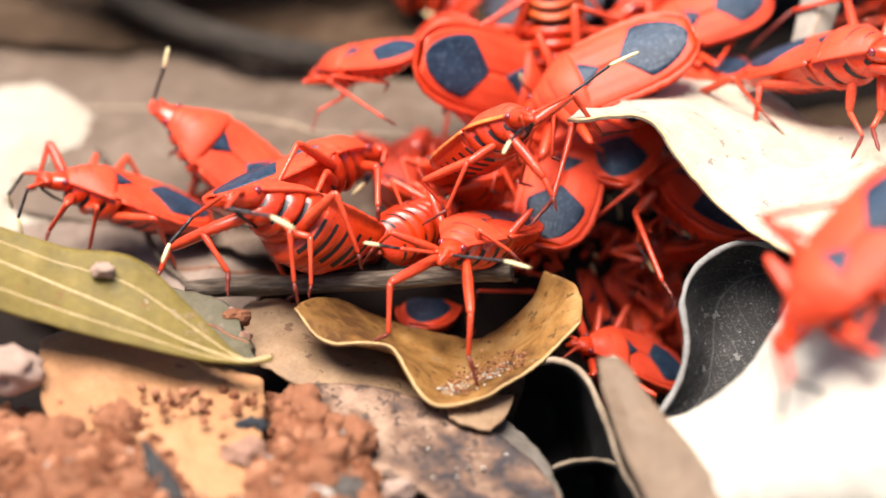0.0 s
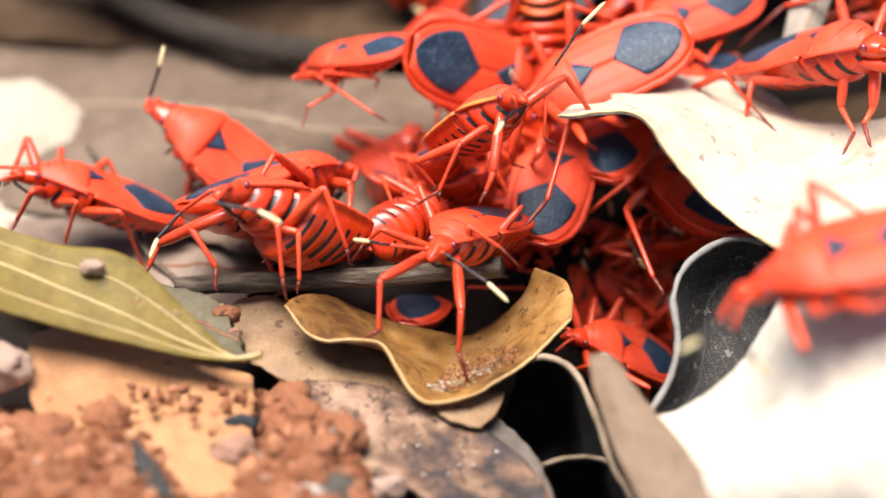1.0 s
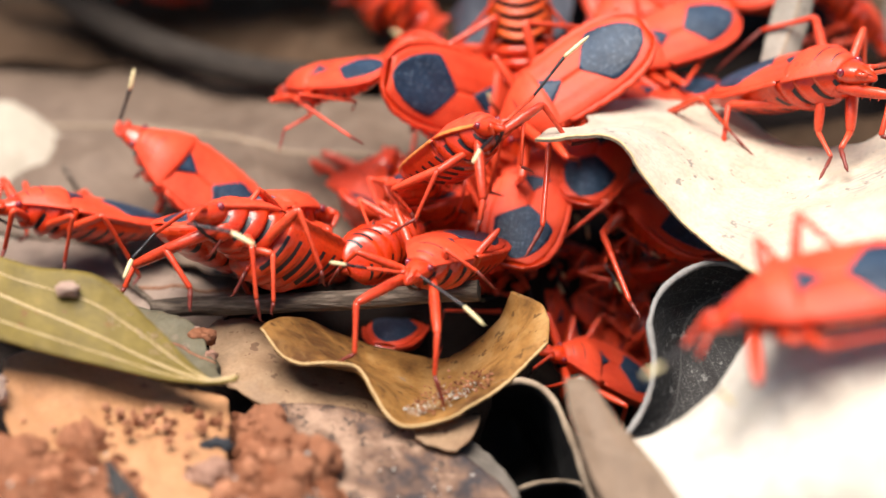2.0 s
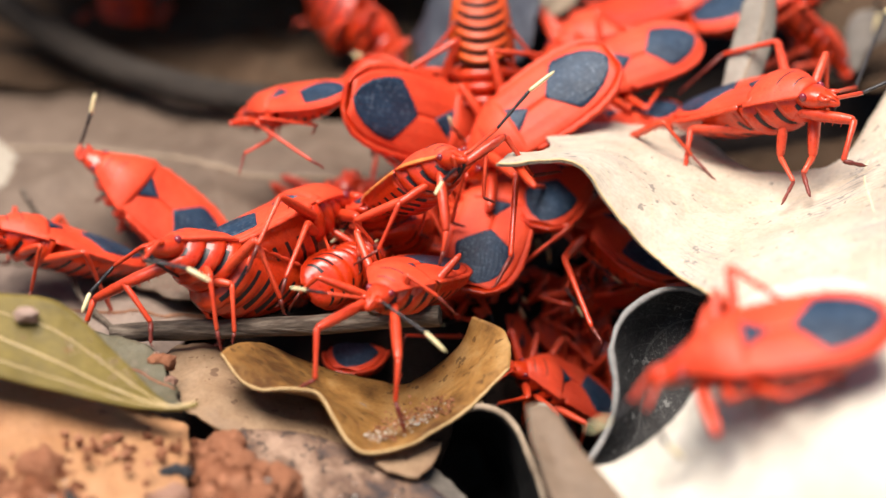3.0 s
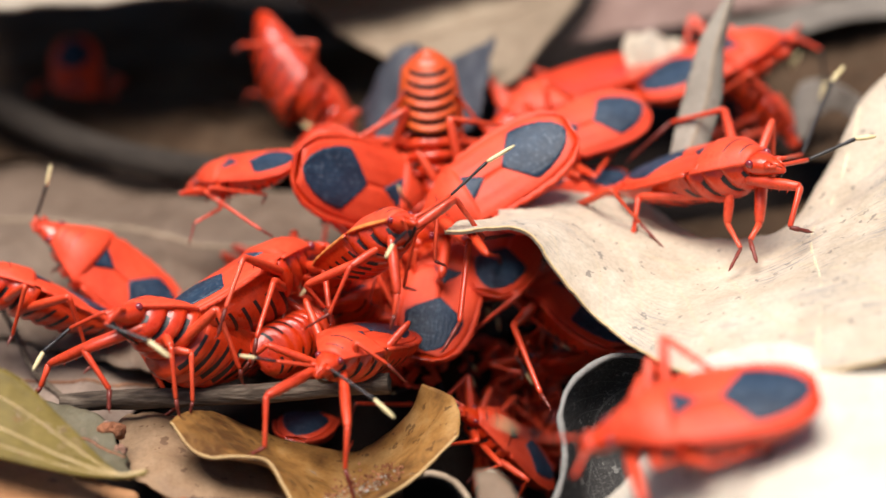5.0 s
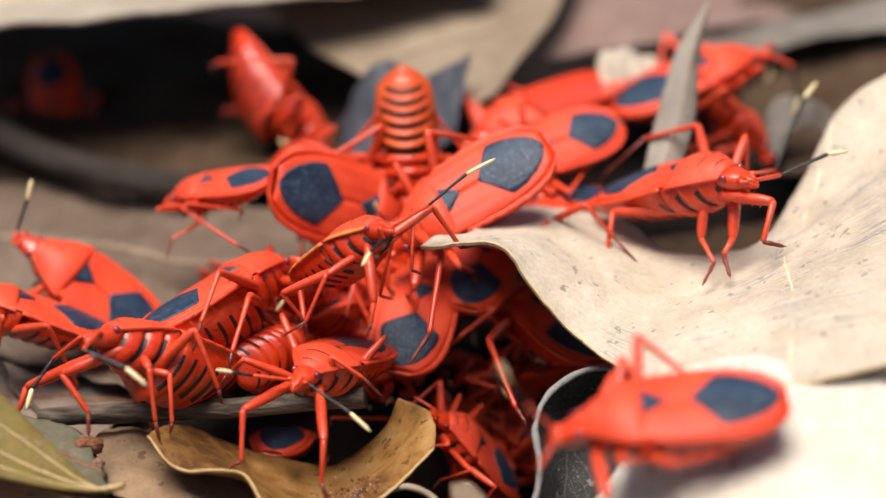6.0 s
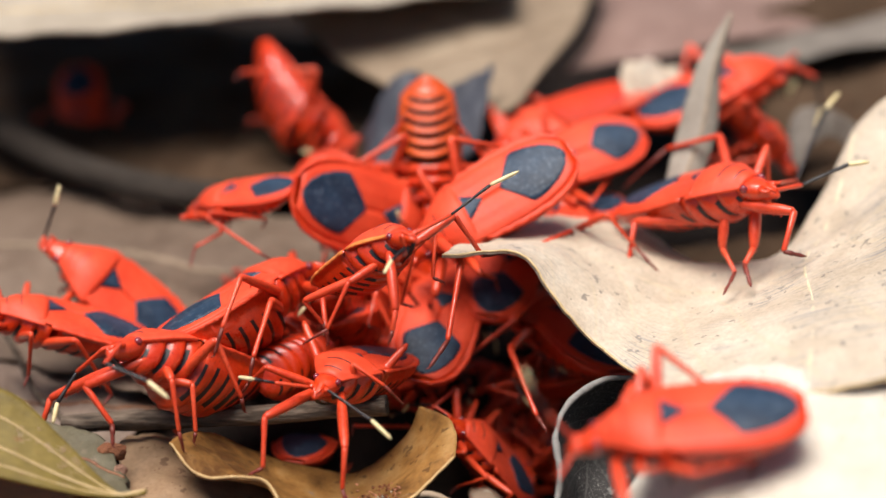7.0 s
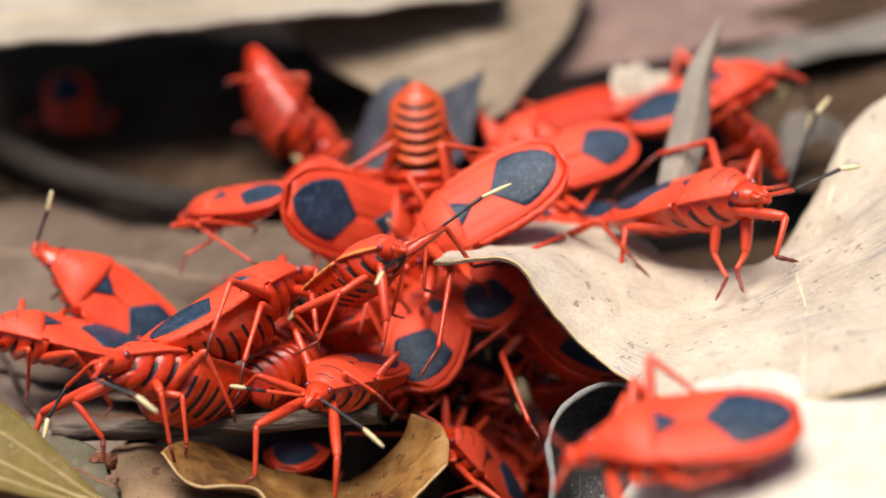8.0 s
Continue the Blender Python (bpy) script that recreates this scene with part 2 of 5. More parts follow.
SOIL = soil_material("red_soil", (0.13, 0.04, 0.017), (0.335, 0.118, 0.054), (0.56, 0.26, 0.145))
# Ground colour lowered to carry the deep shade between bugs and leaves.
GROUND = soil_material("shaded_ground_soil", (0.008, 0.0045, 0.003), (0.018, 0.01, 0.007), (0.036, 0.021, 0.014))
STONE_BLACK = soil_material("black_stone", (0.02, 0.022, 0.025), (0.04, 0.042, 0.047), (0.07, 0.072, 0.08))
CRUMB_PINK = soil_material("rosy_crumb", (0.36, 0.2, 0.14), (0.52, 0.33, 0.25), (0.68, 0.5, 0.41))
CLOD_ROSE = soil_material("rose_brown_clod", (0.2, 0.085, 0.05), (0.38, 0.19, 0.125), (0.55, 0.33, 0.24))
STONE_GREY = soil_material("grey_stone", (0.07, 0.055, 0.045), (0.12, 0.1, 0.085), (0.18, 0.16, 0.14))
STONE_WHITE = soil_material("white_chip", (0.5, 0.46, 0.4), (0.65, 0.6, 0.52), (0.75, 0.7, 0.62))


def bark_material(name, tone):
    m = Nodes(name, 0.8, 0.3)
    v = m.coords()
    stretch = m.add("ShaderNodeMapping")
    stretch.inputs["Scale"].default_value = (0.12, 1, 1)
    m.link(v, stretch.inputs[0])
    grain, fine = m.noise(stretch.outputs[0], 2200, 5), m.noise(v, 900, 4)
    c = m.ramp(grain, [(p, tuple(tone * k for k in c)) for p, c in ((0.32, (0.035, 0.025, 0.018)), (0.5, (0.14, 0.1, 0.07)), (0.68, (0.3, 0.23, 0.17)))])
    m.colour(m.mix(m.math("MULTIPLY", fine, 0.4), c, (0.1, 0.07, 0.05)))
    m.bump(grain, 0.9, 0.0004)
    return m.mat


# The second bark's low tone holds the hollow's shade on the stick.
BARK, BARK_DARK = bark_material("weathered_bark", 0.75), bark_material("shaded_dark_bark", 0.08)


# ---------------------------------------------------------------- mesh helpers
def mesh_from(name, bm, mats, smooth=True, scale=MM):
    me = bpy.data.meshes.new(name)
    bmesh.ops.recalc_face_normals(bm, faces=bm.faces)
    for v in bm.verts:
        v.co *= scale
    bm.to_mesh(me)
    bm.free()
    for m in (mats if isinstance(mats, (list, tuple)) else [mats]):
        me.materials.append(m)
    if smooth:
        for p in me.polygons:
            p.use_smooth = True
    return me


def part(name, data, mats, parent, label=""):
    """Links a bmesh (in mm) or a ready mesh as one part under a thing."""
    me = data if isinstance(data, bpy.types.Mesh) else mesh_from(name, data, mats)
    ob = new(name, me)
    ob.parent = parent
    return tagged(ob, label)


def skin(bm, rings, mat_of=None, closed=True, cap=True):
    """Quads between rings of equal length."""
    vs = [[bm.verts.new(p) for p in r] for r in rings]
    n = len(vs[0])
    for i in range(len(vs) - 1):
        for j in range(n if closed else n - 1):
            f = bm.faces.new((vs[i][j], vs[i][(j + 1) % n], vs[i + 1][(j + 1) % n], vs[i + 1][j]))
            if mat_of:
                f.material_index = mat_of(i, j)
    if cap and closed:
        bm.faces.new(vs[0][::-1])
        bm.faces.new(vs[-1])
    return vs


def tube(bm, pts, radii, n=8, mat=0):
    """A round rod through points, with a radius at each."""
    pts = [Vector(p) for p in pts]
    rings, side = [], None
    for i, p in enumerate(pts):
        d = (pts[min(i + 1, len(pts) - 1)] - pts[max(i - 1, 0)]).normalized()
        if side is None:
            side = d.orthogonal().normalized()
        side = (side - d * side.dot(d)).normalized()
        up = d.cross(side)
        rings.append([p + (side * math.cos(a) + up * math.sin(a)) * radii[i] for a in (2 * math.pi * k / n for k in range(n))])
    skin(bm, rings, lambda i, j: mat)


def spline(pts, n):
    """n points on a smooth curve through pts (Catmull-Rom)."""
    pts = [Vector(p) for p in pts]
    out = []
    for k in range(n):
        s = k / (n - 1) * (len(pts) - 1)
        i = min(int(s), len(pts) - 2)
        f = s - i
        b, c = pts[i], pts[i + 1]
        a = pts[i - 1] if i else 2 * b - c
        d = pts[i + 2] if i + 2 < len(pts) else 2 * c - b
        out.append(0.5 * (2 * b + (c - a) * f + (2 * a - 5 * b + 4 * c - d) * f * f + (3 * b - a - 3 * c + d) * f ** 3))
    return out


# ---------------------------------------------------------------- the bug's shared parts, 15 mm long, head towards +y, back towards +z
def half_width(y):
    return float(np.interp(y, [-7.5, -7.3, -6.8, -5.8, -4.2, -2.0, 0.5, 2.3, 3.6, 5.1], [0.3, 1.0, 1.85, 2.6, 3.05, 3.12, 2.95, 2.75, 2.1, 1.15]))


def belly_depth(y):
    return float(np.interp(y, [-7.5, -6.8, -5.0, -2.5, 0.5, 3.0, 5.0], [0.12, 0.55, 1.6, 2.5, 2.65, 2.55, 2.0]))


def neck_drop(y):
    """How far the neck shield and the head bend down from the line of the back."""
    return -0.2 * max(0.0, y - 2.3) ** 1.15


def wing_width(y):
    """Half the width of the folded wings, which leave a red rim bare round the rear."""
    return half_width(y) * float(np.interp(y, [-7.2, -5.5, -2.5, 1.0], [0.72, 0.84, 0.91, 0.97]))


def wing_top(x, y, lift=0.46):
    return 0.3 + lift * (1 - min(1.0, abs(x / wing_width(y))) ** 2.6) * min(1.0, 0.3 + (y + 7.2) / 5)


def abdomen_bm(fat=1.0, wide=False):
    """Seven bulging rings with dark slanting bars on the flanks, and a raised rim in pieces round the edge."""
    bm = bmesh.new()
    rings, bands, ys = [], [], []
    edge = -7.3
    for s in range(8):
        step = 0.7 if s == 0 else 1.12
        for f, bulge, band in ((0.0, -0.07, 0), (0.1, 0.02, 0), (0.3, 0.09, 0), ((0.44 if wide else 0.5), 0.1, 0), ((0.52 if wide else 0.66), 0.06, 1 if s > (1 if wide else 0) else 0), (0.94, -0.04, 0)):
            ys.append((edge + step * f, bulge, band))
        edge += step
    slant = 2.3 if wide else 1.15
    for y, bulge, band in ys:
        w, d = half_width(y) * (float(np.interp(y, [-7.3, -6, -4, -1], [0.4, 0.62, 0.84, 0.96])) if wide else 1), belly_depth(y) * fat
        ring = []
        for k in range(25):
            a = math.pi * k / 24
            grow = 1 + bulge * 0.55 * math.sin(a)
            shift = -slant * (1 - math.sin(a)) + 0.3
            ring.append((w * (0.96 + 0.07 * (fat - 1) * math.sin(2 * a) ** 2) * math.cos(a), y + shift * min(1, max(0.0, y + 7.3) / 4), -0.06 - d * grow * math.sin(a) ** 0.85))
        lip = w * (1.04 + 0.16 * bulge)
        ring += [(-lip, y, 0.02), (-lip * 1.0, y, 0.2), (-lip * 0.94, y, 0.34), (-lip * 0.86, y, 0.2), (lip * 0.86, y, 0.2), (lip * 0.94, y, 0.34), (lip * 1.0, y, 0.2), (lip, y, 0.02)]
        rings.append(ring)
        bands.append(band)

    def colour(i, j):
        if 25 <= j <= 27 or 29 <= j <= 31:
            return 2
        return 1 if bands[i] and (5 <= j <= 18 if wide else 2 <= j <= 8 or 15 <= j <= 21) else 0
    skin(bm, rings, colour)
    return bm


def thorax_bm():
    """Three upright lobes on each flank with black seams between them."""
    bm = bmesh.new()
    rings, bands = [], []
    for s in range(3):
        y0 = 1.3 + 1.28 * s
        for f, bulge, band in ((0.0, -0.14, 0), (0.1, 0.08, 0), (0.35, 0.17, 0), (0.62, 0.16, 0), (0.82, 0.06, 1), (0.95, -0.14, 1)):
            y = y0 + 1.28 * f
            w, d = half_width(y) * 0.93, belly_depth(y)
            rings.append([(w * math.cos(a) * (1 + bulge * 0.5), y - 0.35 * (1 - math.sin(a)), 0.05 + neck_drop(y) * (1 - 0.6 * math.sin(a)) - (d + 0.05) * (1 + bulge) * math.sin(a) ** 0.72) for a in (math.pi * k / 18 for k in range(19))]
                         + [(-w * 0.8, y, 0.25 + neck_drop(y)), (w * 0.8, y, 0.25 + neck_drop(y))])
            bands.append(band)
    skin(bm, rings, lambda i, j: 1 if bands[i] and (1 <= j <= 6 or 11 <= j <= 16) else 0)
    return bm


def pronotum_bm():
    """The neck shield: a trapezium with sharp side margins, sloping down to a collar, with two fine dark creases."""
    bm = bmesh.new()
    rows, marks = [], []
    for y, z, mark in ((1.72, 0.5, 0), (1.78, 0.86, 0), (2.2, 1.0, 0), (3.0, 1.0, 0), (3.5, 0.97, 1), (3.57, 0.92, 0), (3.9, 0.93, 0), (4.3, 0.82, 0), (4.55, 0.7, 1), (4.62, 0.64, 0), (4.9, 0.6, 0), (5.15, 0.45, 0), (5.22, 0.25, 0)):
        w = half_width(y) * 1.03
        drop = neck_drop(y)
        top = []
        for k in range(21):
            u = -1 + 2 * k / 20
            top.append((w * u, y + 0.32 * (1 - u * u) * (1 if y > 3.2 else -0.6), z * (1 - abs(u) ** 1.9) ** 0.9 + 0.14 + drop + (0.07 if abs(u) > 0.95 else 0.0)))
        rows.append(top + [(w * 1.03, y, 0.06 + drop), (w * 0.82, y, -0.12 + drop), (-w * 0.82, y, -0.12 + drop), (-w * 1.03, y, 0.06 + drop)])
        marks.append(mark)
    skin(bm, rows, lambda i, j: 1 if marks[i] and 5 <= j <= 14 else 2 if j in (0, 19, 20, 23, 24) else 0)
    return bm


def head_bm():
    """A small three-cornered head that carries on the slope of the neck shield, with roots for the feelers."""
    bm = bmesh.new()
    rings = []
    for y, w, up, down, z in ((4.7, 1.0, 0.5, 0.9, -0.72), (5.2, 1.06, 0.6, 0.98, -0.85), (5.7, 1.0, 0.6, 1.0, -1.0), (6.15, 0.8, 0.54, 0.88, -1.18), (6.6, 0.58, 0.44, 0.7, -1.4), (7.0, 0.42, 0.33, 0.52, -1.62), (7.3, 0.28, 0.2, 0.36, -1.8), (7.42, 0.1, 0.04, 0.16, -1.9)):
        ring = []
        for k in range(18):
            a = 2 * math.pi * k / 18
            q = math.sin(a)
            ring.append((w * math.copysign(abs(math.cos(a)) ** 0.85, math.cos(a)), y, (up if q > 0 else down) * q + z))
        rings.append(ring)
    skin(bm, rings)
    for sx in (-1, 1):
        tube(bm, [(sx * 0.42, 6.4, -1.2), (sx * 0.62, 6.72, -1.28), (sx * 0.74, 7.0, -1.33)], [0.26, 0.24, 0.15], 7)
        tube(bm, [(sx * 0.3, 6.5, -0.96), (sx * 0.2, 7.1, -1.4), (sx * 0.12, 7.42, -1.7)], [0.16, 0.15, 0.05], 6)
    return bm


def beak_bm():
    bm = bmesh.new()
    tube(bm, [(0, 7.2, -1.95), (0, 6.6, -2.35), (0, 5.6, -2.65), (0, 4.2, -2.8)], [0.16, 0.15, 0.12, 0.06], 6)
    return bm


def eye_bm(sx):
    bm = bmesh.new()
    bmesh.ops.create_uvsphere(bm, u_segments=12, v_segments=8, radius=0.3)
    for v in bm.verts:
        v.co = Vector((v.co.x * 0.85 + sx * 0.95, v.co.y + 5.5, v.co.z - 0.72))
    return bm


def wing_bm(sx):
    """One leathery forewing from the shoulder to the rear end, with two faint ribs."""
    bm = bmesh.new()
    rings = []
    for i in range(23):
        y = 2.3 - 9.25 * i / 22
        w = wing_width(y)
        lift = 0.46 if sx > 0 else 0.43
        top = []
        for k in range(13):
            u = k / 12
            rib = 0.045 * math.exp(-((u - 0.45) / 0.06) ** 2) + 0.05 * math.exp(-((u - 0.8) / 0.06) ** 2)
            top.append((sx * w * u, y, wing_top(w * u, y, lift) + rib * (1.0 if y > -2.0 else 0.0) - (0.08 if k == 0 else 0.0)))
        rings.append(top + [(x, yy, z - 0.12) for x, yy, z in top[::-1]])
    skin(bm, rings)
    return bm


def membrane_bm():
    """The dark, wrinkled rear skin of the folded wings, its front cut to a blunt point."""
    bm = bmesh.new()
    rings = []
    for i in range(21):
        s = i / 20
        w = float(np.interp(s, [0, 0.3, 0.36, 0.55, 0.75, 0.9, 0.97, 1.0], [0.08, 2.2, 2.3, 2.1, 1.65, 1.05, 0.55, 0.2]))
        y = -1.45 - 5.35 * s
        w = min(w, wing_width(y) * 0.97)
        top = []
        for k in range(15):
            u = -1 + 2 * k / 14
            x = w * u
            top.append((x, y, wing_top(x, y) + 0.05 + 0.022 * math.sin(7.5 * u + 1.5 * s) * s))
        rings.append(top + [(x, yy, z - 0.12) for x, yy, z in top[::-1]])
    skin(bm, rings)
    return bm


def scutellum_bm():
    bm = bmesh.new()
    rings = []
    for y, w in ((2.35, 1.5), (1.9, 1.28), (1.4, 0.98), (0.9, 0.64), (0.4, 0.26), (0.15, 0.06)):
        z = 0.83 - 0.01 * (2.35 - y)
        rings.append([(-w, y, z - 0.02), (-w * 0.5, y, z + 0.03), (0, y, z + 0.05), (w * 0.5, y, z + 0.03), (w, y, z - 0.02), (w, y, z - 0.25), (-w, y, z - 0.25)])
    skin(bm, rings)
    return bm


SHARED = {
    "abdomen": mesh_from("abdomen", abdomen_bm(), [RED, BLACK, RED_WING]), "fat_abdomen": mesh_from("abdomen", abdomen_bm(1.5), [RED, BLACK, RED_WING]), "edged_abdomen": mesh_from("abdomen", abdomen_bm(1.15), [RED, BLACK, EDGE_BACKLIT]),
    "plain_abdomen": mesh_from("abdomen", abdomen_bm(1.3), [RED, RED, RED]), "orange_abdomen": mesh_from("abdomen", abdomen_bm(1.2, True), [ORANGE, BROWN_BAR, ORANGE]),
    "thorax": mesh_from("thorax", thorax_bm(), [RED, BLACK]), "pronotum": mesh_from("pronotum", pronotum_bm(), [RED_WING, BLACK, RED_WING]), "edged_pronotum": mesh_from("pronotum", pronotum_bm(), [RED_WING, BLACK, EDGE_BACKLIT]),
    "head": mesh_from("head", head_bm(), RED), "beak": mesh_from("beak", beak_bm(), BLACK), "eye_l": mesh_from("eye", eye_bm(-1), EYE), "eye_r": mesh_from("eye", eye_bm(1), EYE),
    "wing_l": mesh_from("forewing", wing_bm(-1), RED_WING), "wing_r": mesh_from("forewing", wing_bm(1), RED_WING),
    "membrane": mesh_from("wing_membrane", membrane_bm(), MEMBRANE), "scutellum": mesh_from("scutellum", scutellum_bm(), MEMBRANE),
}
HIPS = {"l1": (-0.9, 4.5, -1.7), "l2": (-1.3, 3.1, -2.0), "l3": (-1.4, 1.7, -2.2), "r1": (0.9, 4.5, -1.7), "r2": (1.3, 3.1, -2.0), "r3": (1.4, 1.7, -2.2)}
SIZES = {"1": (4.2, 3.9), "2": (4.4, 4.4), "3": (5.6, 6.4)}
STANCE = {"1": (3.4, 6.8, -4.6), "2": (4.8, 2.0, -4.8), "3": (4.9, -4.6, -4.6)}


def bug_pose(head, rear, up):
    """The pose of a bug from the place of its head and its rear end, in mm, and the way its back faces; and its scale."""
    h, r = Vector(head), Vector(rear)
    y = (h - r).normalized()
    x = y.cross(Vector(up)).normalized()
    z = x.cross(y)
    c = (h + r) / 2 * MM
    return Matrix(((x.x, y.x, z.x, c.x), (x.y, y.y, z.y, c.y), (x.z, y.z, z.z, c.z), (0, 0, 0, 1))), (h - r).length / 15.0


def leg_points(key, hip, given, fold=False):
    """Hip, knee, ankle and toe in the bug's own millimetres."""
    a, b = SIZES[key[1]]
    sx = -1 if key[0] == "l" else 1
    if len(given) == 3:
        return [hip, *given]
    toe = given[0]
    ankle = toe + Vector((-sx * 0.7, -0.5 if key[1] == "3" else -0.2, 0.7))
    if len(given) == 2:
        return [hip, given[0], given[1] + (given[0] - given[1]).normalized() * 1.4, given[1]]
    d = ankle - hip
    far = d.length
    k = max(1.0, far / (a + b) * 1.03)
    a, b = a * k, b * k
    along = (a * a - b * b + far * far) / (2 * far)
    off = math.sqrt(max(a * a - along * along, 0.01))
    pole = Vector((sx * 0.9, {"1": 0.4, "2": 0.0, "3": -0.5}[key[1]], 0.6)) if not fold else Vector((0, -1, -0.3))
    n = d.normalized()
    pole = (pole - n * pole.dot(n)).normalized()
    return [hip, hip + n * along + pole * off, ankle, toe]


def build_leg(bug, key, pts):
    hip, knee, ankle, toe = pts
    thick = {"1": 0.45, "2": 0.36, "3": 0.39}[key[1]]
    bm = bmesh.new()
    f = knee - hip
    tube(bm, [hip, hip + f * 0.12, hip + f * 0.4, hip + f * 0.75, hip + f * 0.95, knee], [thick * 0.7, thick * 0.8, thick, thick * 0.9, thick * 0.72, thick * 0.5], 8)
    g = ankle - knee
    tube(bm, [knee - g * 0.02, knee + g * 0.06, knee + g * 0.5, knee + g * 0.95, ankle], [thick * 0.4, thick * 0.58, thick * 0.44, thick * 0.46, thick * 0.3], 7)
    side = f.cross(g)
    side = side.normalized() if side.length > 1e-3 else Vector((1, 0, 0))
    for k in range(3):
        p = hip + f * (0.5 + 0.15 * k)
        q = f.cross(side).normalized()
        if q.z > 0:
            q = -q
        tube(bm, [p + q * thick * 0.7, p + q * (thick + 0.14)], [0.06, 0.02], 4)
    ob = part("leg", bm, RED_LEG, bug)
    bm = bmesh.new()
    h = toe - ankle
    tube(bm, [ankle, ankle + h * 0.4, ankle + h * 0.45, ankle + h * 0.8, toe], [thick * 0.36, thick * 0.42, thick * 0.3, thick * 0.34, thick * 0.12], 6)
    tube(bm, [toe - h * 0.03, toe + h.orthogonal().normalized() * 0.18 + h.normalized() * 0.16], [thick * 0.14, 0.02], 4)
    part("tarsus", bm, TARSUS, ob, "dark tarsus with a small claw")
    return ob


def build_antenna(bug, pts, red=0.3):
    """Four-jointed feeler: red root, black middle, pale tip."""
    base, bend, tip0, tip = pts
    bm = bmesh.new()
    d = bend - base
    tube(bm, [base, base + d * 0.1, base + d * 0.9, bend], [0.13, 0.15, 0.16, 0.13], 7, 0)
    d = tip0 - bend
    tube(bm, [bend, bend + d * 0.06, bend + d * 0.5, bend + d * 0.54, bend + d * 0.58, bend + d * 0.95, tip0], [0.1, 0.12, 0.14, 0.1, 0.12, 0.16, 0.12], 7, 1)
    ob = part("antenna", bm, [RED_LEG, BLACK], bug)
    bm = bmesh.new()
    d = tip - tip0
    tube(bm, [tip0, tip0 + d * 0.1, tip0 + d * 0.5, tip0 + d * 0.85, tip], [0.11, 0.16, 0.175, 0.14, 0.05], 8)
    part("antenna_tip", bm, PALE, ob, "pale cream antenna tip")
    return ob


def red_bug(head, rear, up, label, legs=None, antennae=None, orange=False, bare=False, fat=False, tuck=False, feelers=True, fold=False, plain=False, edged=False):
    """One bug. legs and antennae: their joints in the world, in mm; those not given stand in a usual way."""
    m, s = bug_pose(head, rear, up)
    bug = new("red_bug")
    bug.matrix_world = m @ Matrix.Diagonal((s, s, s, 1))
    tagged(bug, label, "bug", "cluster of red bugs")
    inv = bug.matrix_world.inverted()
    own = lambda p: (inv @ (Vector(p) * MM)) / MM
    part("abdomen", SHARED["edged_abdomen" if edged else "plain_abdomen" if plain else "orange_abdomen" if orange else "fat_abdomen" if fat else "abdomen"], None, bug, "striped abdomen")
    part("thorax", SHARED["thorax"], None, bug)
    part("pronotum", SHARED["edged_pronotum" if edged else "pronotum"], None, bug)
    hd = part("head", SHARED["head"], None, bug)
    part("beak", SHARED["beak"], None, hd, "thin dark beak folded under the head")
    part("eye", SHARED["eye_l"], None, hd, "dark red glossy eye")
    part("eye", SHARED["eye_r"], None, hd, "dark red glossy eye")
    if not bare:
        part("forewing", SHARED["wing_l"], None, bug)
        part("forewing", SHARED["wing_r"], None, bug)
        part("wing_membrane", SHARED["membrane"], None, bug, "slate-black wrinkled membrane")
        part("scutellum", SHARED["scutellum"], None, bug, "black triangular scutellum")
    made = {}
    legs = legs or {}
    wide, deep = (0.6, 0.62) if tuck else (1.0, 1.0)
    for key, hip in HIPS.items():
        sx = -1 if key[0] == "l" else 1
        given = [own(p) for p in legs[key]] if key in legs else [Vector((STANCE[key[1]][0] * wide * sx * random.uniform(0.85, 1.1), STANCE[key[1]][1] * wide + random.uniform(-0.8, 0.8), STANCE[key[1]][2] * deep + random.uniform(-0.3, 0.5)))]
        made[key] = build_leg(bug, key, leg_points(key, Vector(hip), given, fold))
    antennae = antennae or {}
    for key, sx in (("l", -1), ("r", 1)):
        base = Vector((sx * 0.74, 7.0, -1.33))
        if key in antennae:
            pts = [base] + [own(p) for p in antennae[key]]
        else:
            j = lambda q: random.uniform(-q, q)
            bend = base + Vector((sx * 1.2, 1.2 + j(0.4), -0.8 + j(0.4)))
            tip0 = bend + Vector((sx * (0.8 + j(0.6)), -0.4 + j(0.8), -2.4))
            pts = [base, bend, tip0, tip0 + Vector((sx * 0.3, -0.9, -1.0 + j(0.3)))]
            if not feelers:
                pts = [base, base + Vector((sx * 0.35, -0.9, -0.8)), base + Vector((sx * 0.5, -2.9, -1.5)), base + Vector((sx * 0.4, -4.2, -1.9))]
        made["a" + key] = build_antenna(bug, pts)
    return bug, made


# ---------------------------------------------------------------- leaves
def spline_at(pts, f):
    """The point at the fraction f of a smooth curve through pts."""
    s = min(max(f, 0.0), 1.0) * (len(pts) - 1)
    i = min(int(s), len(pts) - 2)
    f = s - i
    b, c = pts[i], pts[i + 1]
    a = pts[i - 1] if i else 2 * b - c
    d = pts[i + 2] if i + 2 < len(pts) else 2 * c - b
    return 0.5 * (2 * b + (c - a) * f + (2 * a - 5 * b + 4 * c - d) * f * f + (3 * b - a - 3 * c + d) * f ** 3)


